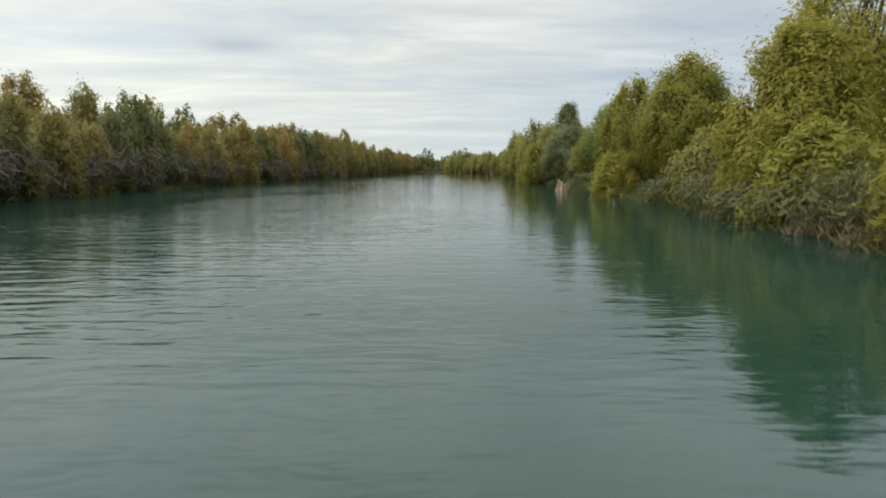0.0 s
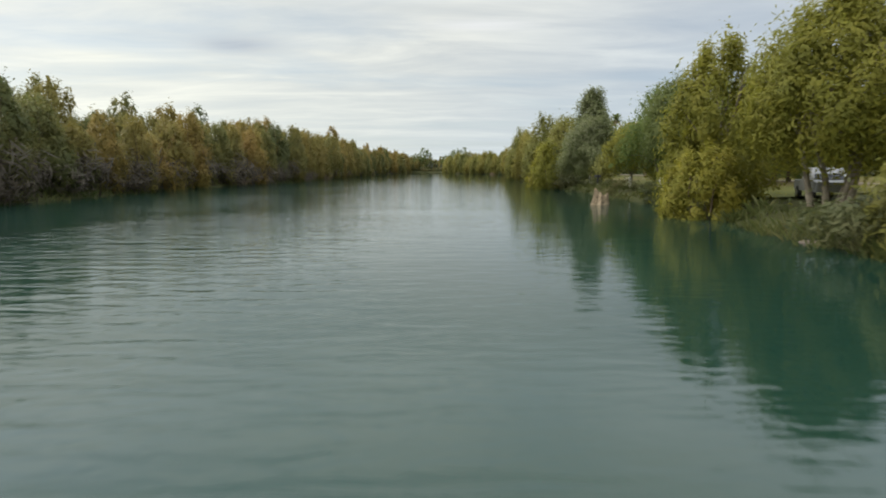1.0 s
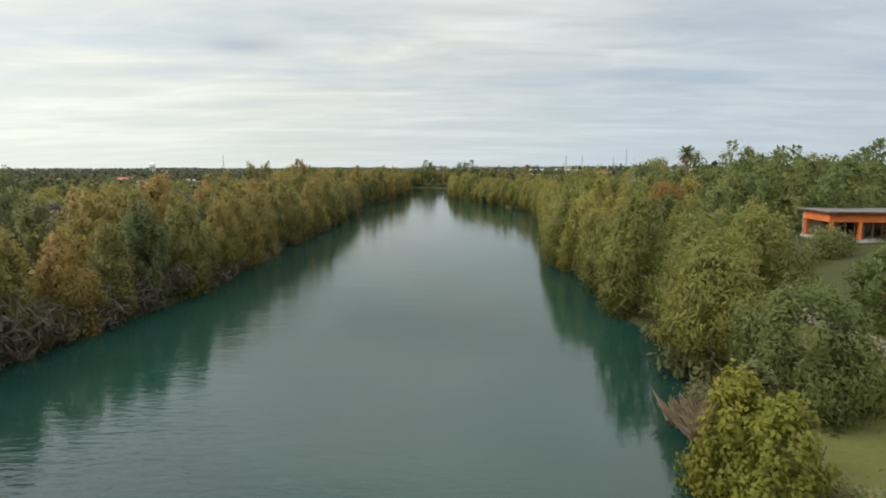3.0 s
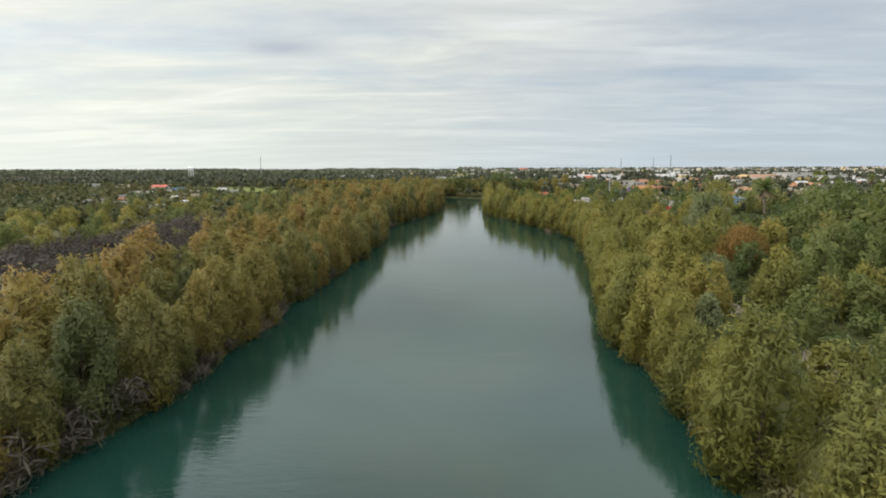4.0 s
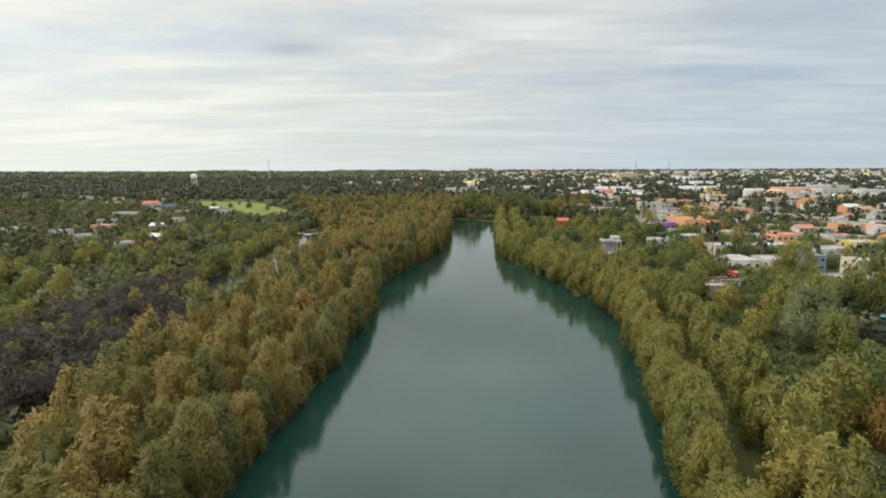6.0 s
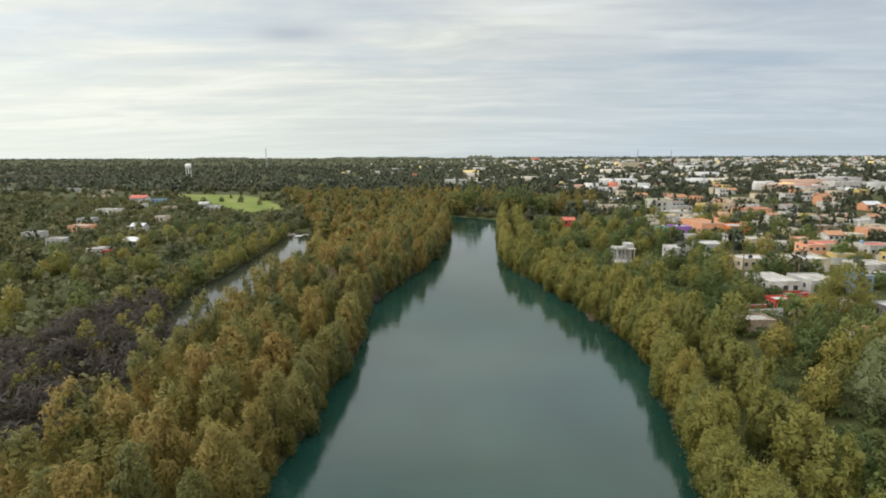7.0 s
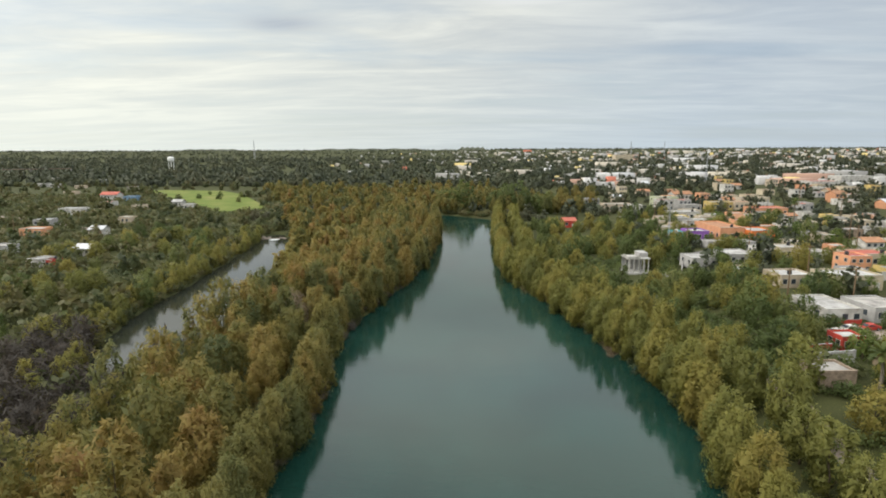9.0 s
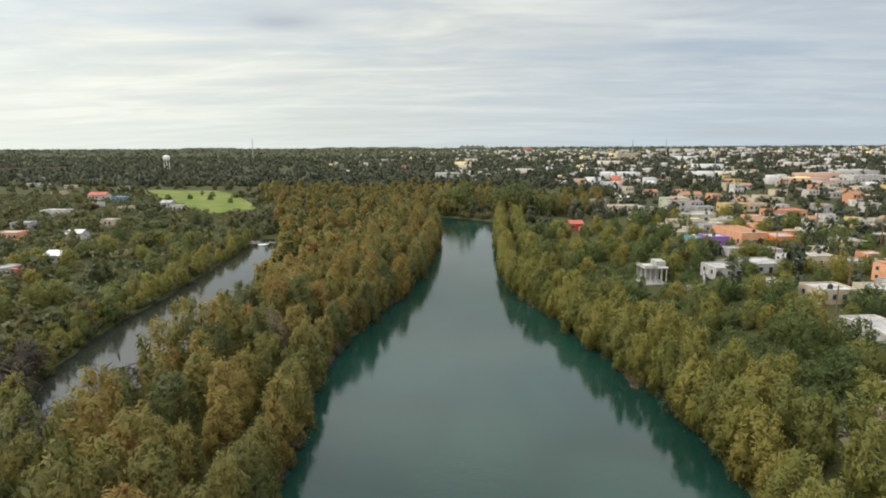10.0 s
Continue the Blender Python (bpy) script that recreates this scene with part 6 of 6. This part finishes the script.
# the town beyond, house by house, then roof by roof
WALLS, ROOFS = ("white", "grey", "cream", "beige", "grey", "white", "salmon", "beige", "yellow", "cream"), ("roof_white", "roof_grey", "roof_white", "roof_grey", "roof_red", "roof_tin", "roof_brown")
WORDS = {"white": "white", "cream": "cream", "beige": "beige", "grey": "grey", "salmon": "salmon pink", "yellow": "yellow", "lime": "pale green",
         "roof_white": "white-coated", "roof_grey": "grey cement", "roof_red": "red-coated", "roof_tin": "tin", "roof_brown": "brown tiled"}
n = tries = 0
while n < 150 and tries < 5000:
    tries += 1
    y = tr.uniform(270, 760)
    x = tr.uniform(float(np.interp(y, [270, 330, 420, 500, 600, 760], [100, 92, 62, 60, 60, 40])), min(620, y * 0.78))
    w = tr.uniform(5, 8.5)
    if not free(x, y + 3, w * 0.5):
        continue
    wall, roof = tr.choice(WALLS), tr.choice(ROOFS)
    fl = 2 if tr.random() < 0.2 else 1
    house(x, y, w, tr.uniform(6, 8), tr.uniform(2.7, 3.3) * (1.65 if fl == 2 else 1), T + tr.choice((0, 0, 0, 2, -3)), wall, roof,
          "%s %s house with a %s roof" % ("two-storey" if fl == 2 else "low", WORDS[wall], WORDS[roof]), floors=fl, windows=2, door=True, side_windows=0,
          pitched=roof in ("roof_brown", "roof_tin") and tr.random() < 0.6)
    n += 1
for i in range(34):
    y, x = tr.uniform(360, 900), tr.uniform(-520, -150)
    if x > -100 - y * 0.62 + 240 or in_field(x, y) or not free(x, y, 6):
        continue
    wall, roof = tr.choice(("white", "grey", "white", "beige")), tr.choice(("roof_white", "roof_grey", "roof_tin", "roof_red"))
    house(x, y, tr.uniform(6, 11), tr.uniform(6, 8), tr.uniform(2.6, 3.1), tr.uniform(-15, 15), wall, roof, "%s cottage with a %s roof in the scrub" % (WORDS[wall], WORDS[roof]), windows=2, side_windows=0)


def far_town():
    rs = np.random.RandomState(5)
    V, Q = [], []
    base = 0
    cube = np.array([(x, y, z) for x in (-.5, .5) for y in (-.5, .5) for z in (0, 1)], float)
    faces = np.array([(0, 1, 3, 2), (4, 6, 7, 5), (0, 4, 5, 1), (2, 3, 7, 6), (1, 5, 7, 3)])
    count = 0
    while count < 1700:
        y = 640 + 2700 * rs.uniform(0, 1) ** 1.5
        x = rs.uniform(-0.28, 0.95) * y
        if y < 780 and (x < 40 or x < 0.78 * y and not x > 60):
            continue
        # the town thins out westwards and away
        if rs.uniform() > np.interp(x / y, [-0.28, -0.12, 0.05, 0.2, 0.8, 0.95], [0.05, 0.22, 0.55, 1, 1, 0.6]):
            continue
        if math.sin(x * 0.021 + 1) * math.sin(y * 0.017) > 0.55:
            continue
        big = rs.uniform() < 0.05
        w, d, h = (rs.uniform(18, 42), rs.uniform(12, 22), rs.uniform(5, 9)) if big else (rs.uniform(5, 10), rs.uniform(5, 8), rs.choice((3.0, 3.0, 3.4, 6.0)) * rs.uniform(0.9, 1.1))
        a = radians(T + rs.uniform(-3, 3))
        c, s = math.cos(a), math.sin(a)
        px, py = cube[:, 0] * w, cube[:, 1] * d
        V.append(np.stack((x + c * px - s * py, y + s * px + c * py, gz(x, y) - 0.5 + cube[:, 2] * (h + 0.5 + (y > 1500) * 1.5)), -1))
        Q.append(faces + base)
        base += 8
        count += 1
    m, make, link, sh, out = material("far_walls")
    f = make("ShaderNodeNewGeometry").outputs["Random Per Island"]
    link(ramp_node(make, link, f, ((0.0, (0.40, 0.39, 0.37)), (0.28, (0.44, 0.40, 0.34)), (0.5, (0.30, 0.29, 0.27)), (0.68, (0.50, 0.45, 0.36)), (0.78, (0.42, 0.26, 0.19)), (0.84, (0.54, 0.53, 0.52)), (0.94, (0.50, 0.16, 0.10)), (0.96, (0.72, 0.56, 0.22))), "CONSTANT"), sh.inputs["Base Color"])
    sh.inputs["Roughness"].default_value = 0.85
    tagged(new("far_town", fast_mesh("far_town", np.concatenate(V), np.concatenate(Q), [], m)), "pale flat-roofed houses of the distant town", "town", kind="stuff")


far_town()


# ---- woods: joined, nearest first ----
def tree_arrays(seed, height, width, lobes, leaves, size, low=0.12, lobe=(0.17, 0.27), tall=1.05, slim=0.38, sprays=4):
    lb = crown_lobes(random.Random(seed), height, width, lobes, low, 0.1, lobe, tall)
    v, q, t = leaf_arrays(seed, lb, leaves, size, 0.05, 0.22, 0.85 if sprays < 8 else 0.6, slim, 0.4, sprays)
    tv, tq = tube_arrays([(0, 0, -0.3), (0, 0, height * 0.6)], [0.16, 0.08], 5)
    tq = np.array(tq) + len(v)
    tv = np.array([p[:] for p in tv])
    return np.concatenate((v, tv)), np.concatenate((q, tq)), np.concatenate((t, np.where(tv[:, 2:] > -9, tv - tv.mean(0), 0) * (1, 1, 0) * 5 + (0, 0, 0.01)))


mid_models = [tree_arrays(500 + i, h, w, 8, 76, 0.8) for i, (h, w) in enumerate(((6.0, 6.0), (7.0, 5.6), (5.0, 6.2), (4.0, 5.0)))]
low_models = [small_plant(520 + i, 2.2, 4.8, 5, 40, 0.85) for i in range(3)]
far_models = [tree_arrays(540 + i, h, w, 4, 24, 2.0) for i, (h, w) in enumerate(((7.0, 13.0), (8.0, 12.0), (6.0, 15.0)))]
rim_models = [tree_arrays(560 + i, h, w, 2, 9, 3.0) for i, (h, w) in enumerate(((8.0, 17.0), (10.0, 15.0), (6.5, 20.0)))]
rs = np.random.RandomState(3)


def sow(count, ymin, ymax, xlo, xhi, models, scale, test, power=1.0):
    out, tries = [], 0
    while len(out) < count and tries < count * 8:
        tries += 1
        y = ymin + (ymax - ymin) * rs.uniform() ** power
        x = rs.uniform(xlo(y), xhi(y))
        if test(x, y):
            out.append((x, y, rs.uniform(*scale), rs.randint(models)))
    return out


island_models = [tree_arrays(580 + i, h, w, 26, 1900, 0.5, 0.2, (0.10, 0.165), 1.65, 0.17, 9) for i, (h, w) in enumerate(((11.2, 7.0), (10.4, 6.6), (9.6, 7.0), (11.8, 6.2)))]
spread_models = [tree_arrays(590 + i, h, w, 16, 420, 1.15, 0.2, (0.13, 0.2), 1.5, 0.2, 7) for i, (h, w) in enumerate(((11.2, 7.4), (10.4, 7.0), (9.6, 7.4), (11.8, 6.8)))]
SPREAD = [p for p in SPREAD if not in_field(p[0], p[1])]
scatter("upstream_wood", spread_models, SPREAD, M_WILLOW_WOOD, "golden willow wood between the channel and the river bend", "woods")
scatter("island_wood", island_models, INNER, M_WILLOW_WOOD, "golden and olive willow wood on the island", "woods")
west = sow(1650, -60, 720, lambda y: -110 - 0.85 * y, lambda y: -84 if y < 246 else -78 if y < 420 else -60, 4, (0.55, 1.25), lambda x, y: free(x, y, 1.0) and not in_field(x, y))
scatter("west_woods", mid_models, west, M_SCRUB, "olive and brown scrub woodland west of the river", "woods")
low = sow(6000, -60, 600, lambda y: -120 - 0.6 * y, lambda y: -50 if y < 246 else -78, 3, (0.45, 1.3), lambda x, y: free(x, y, -0.2) and not in_field(x, y))
scatter("west_brush", low_models, low, M_SCRUB, "low olive brush and thorn scrub", "scrub")
north = sow(420, 430, 820, lambda y: -120, lambda y: 0.10 * y + 30, 4, (0.75, 1.25), lambda x, y: free(x, y, 0.8) and not in_field(x, y))
scatter("river_bend_woods", mid_models, north, M_WOODS, "dark mixed woods beyond the river bend", "woods")
town = sow(1900, 180, 900, lambda y: max(55.0, river_x(min(y, 440), 1) + 12), lambda y: 0.85 * y + 40, 4, (0.6, 1.2), lambda x, y: free(x, y, -0.6 if y > 330 else 0.3))
scatter("town_woods", mid_models, town, M_WOODS, "dark shade trees among the town's houses", "trees")
east = sow(190, -60, 230, lambda y: 70 if y > 40 else 30, lambda y: 170, 4, (0.8, 1.4), lambda x, y: free(x, y, 1.5) and not (x < 42 and 40 < y < 130))
scatter("east_woods", mid_models, east, M_SCRUB, "green trees east of the park", "woods")
far = sow(5200, 700, 2000, lambda y: -0.95 * y, lambda y: 0.95 * y, 3, (0.7, 1.3), lambda x, y: not in_field(x, y), 1.3)
scatter("far_woods", far_models, far, M_WOODS, "dark woods and orchards of the plain and far town", "woods")
under = sow(1100, -60, 250, lambda y: 24 if y < 30 else 40, lambda y: 170, 3, (0.3, 0.8), lambda x, y: free(x, y, 0.0))
scatter("east_brush", low_models, under, M_SCRUB, "low brush and weeds east of the park", "scrub")
rim = sow(3600, 1700, 4700, lambda y: -0.98 * y, lambda y: 0.98 * y, 3, (0.7, 1.3), lambda x, y: True, 0.9)
scatter("horizon_woods", rim_models, rim, M_WOODS, "dark tree line along the flat horizon", "woods")


# low hills on the rim
def hill(x, y, length, depth, height, label):
    bm = bmesh.new()
    n, m = 30, 6
    rows = []
    for j in range(m + 1):
        v = j / m * 2 - 1
        rows.append([bm.verts.new((x + (i / n * 2 - 1) * length, y + v * depth, gz(x, min(y, 4800)) - 6 + height * (1 - v * v) * min(1, 3.2 * (1 - abs(i / n * 2 - 1))) * (1 + 0.15 * math.sin(i * 1.3)))) for i in range(n + 1)])
    for a, b in zip(rows[:-1], rows[1:]):
        for i in range(n):
            bm.faces.new((a[i], a[i + 1], b[i + 1], b[i]))
    o = part("hill", bm, M_WOODS, None)
    for p in o.data.polygons:
        p.use_smooth = True
    tagged(o, label, "hill", kind="structure")


hill(-110, 4550, 120, 150, 26, "low wooded mesa on the horizon")
hill(-900, 4600, 520, 150, 18, "long low wooded ridge on the horizon")
hill(-2100, 4450, 260, 150, 18, "low wooded rise on the horizon")
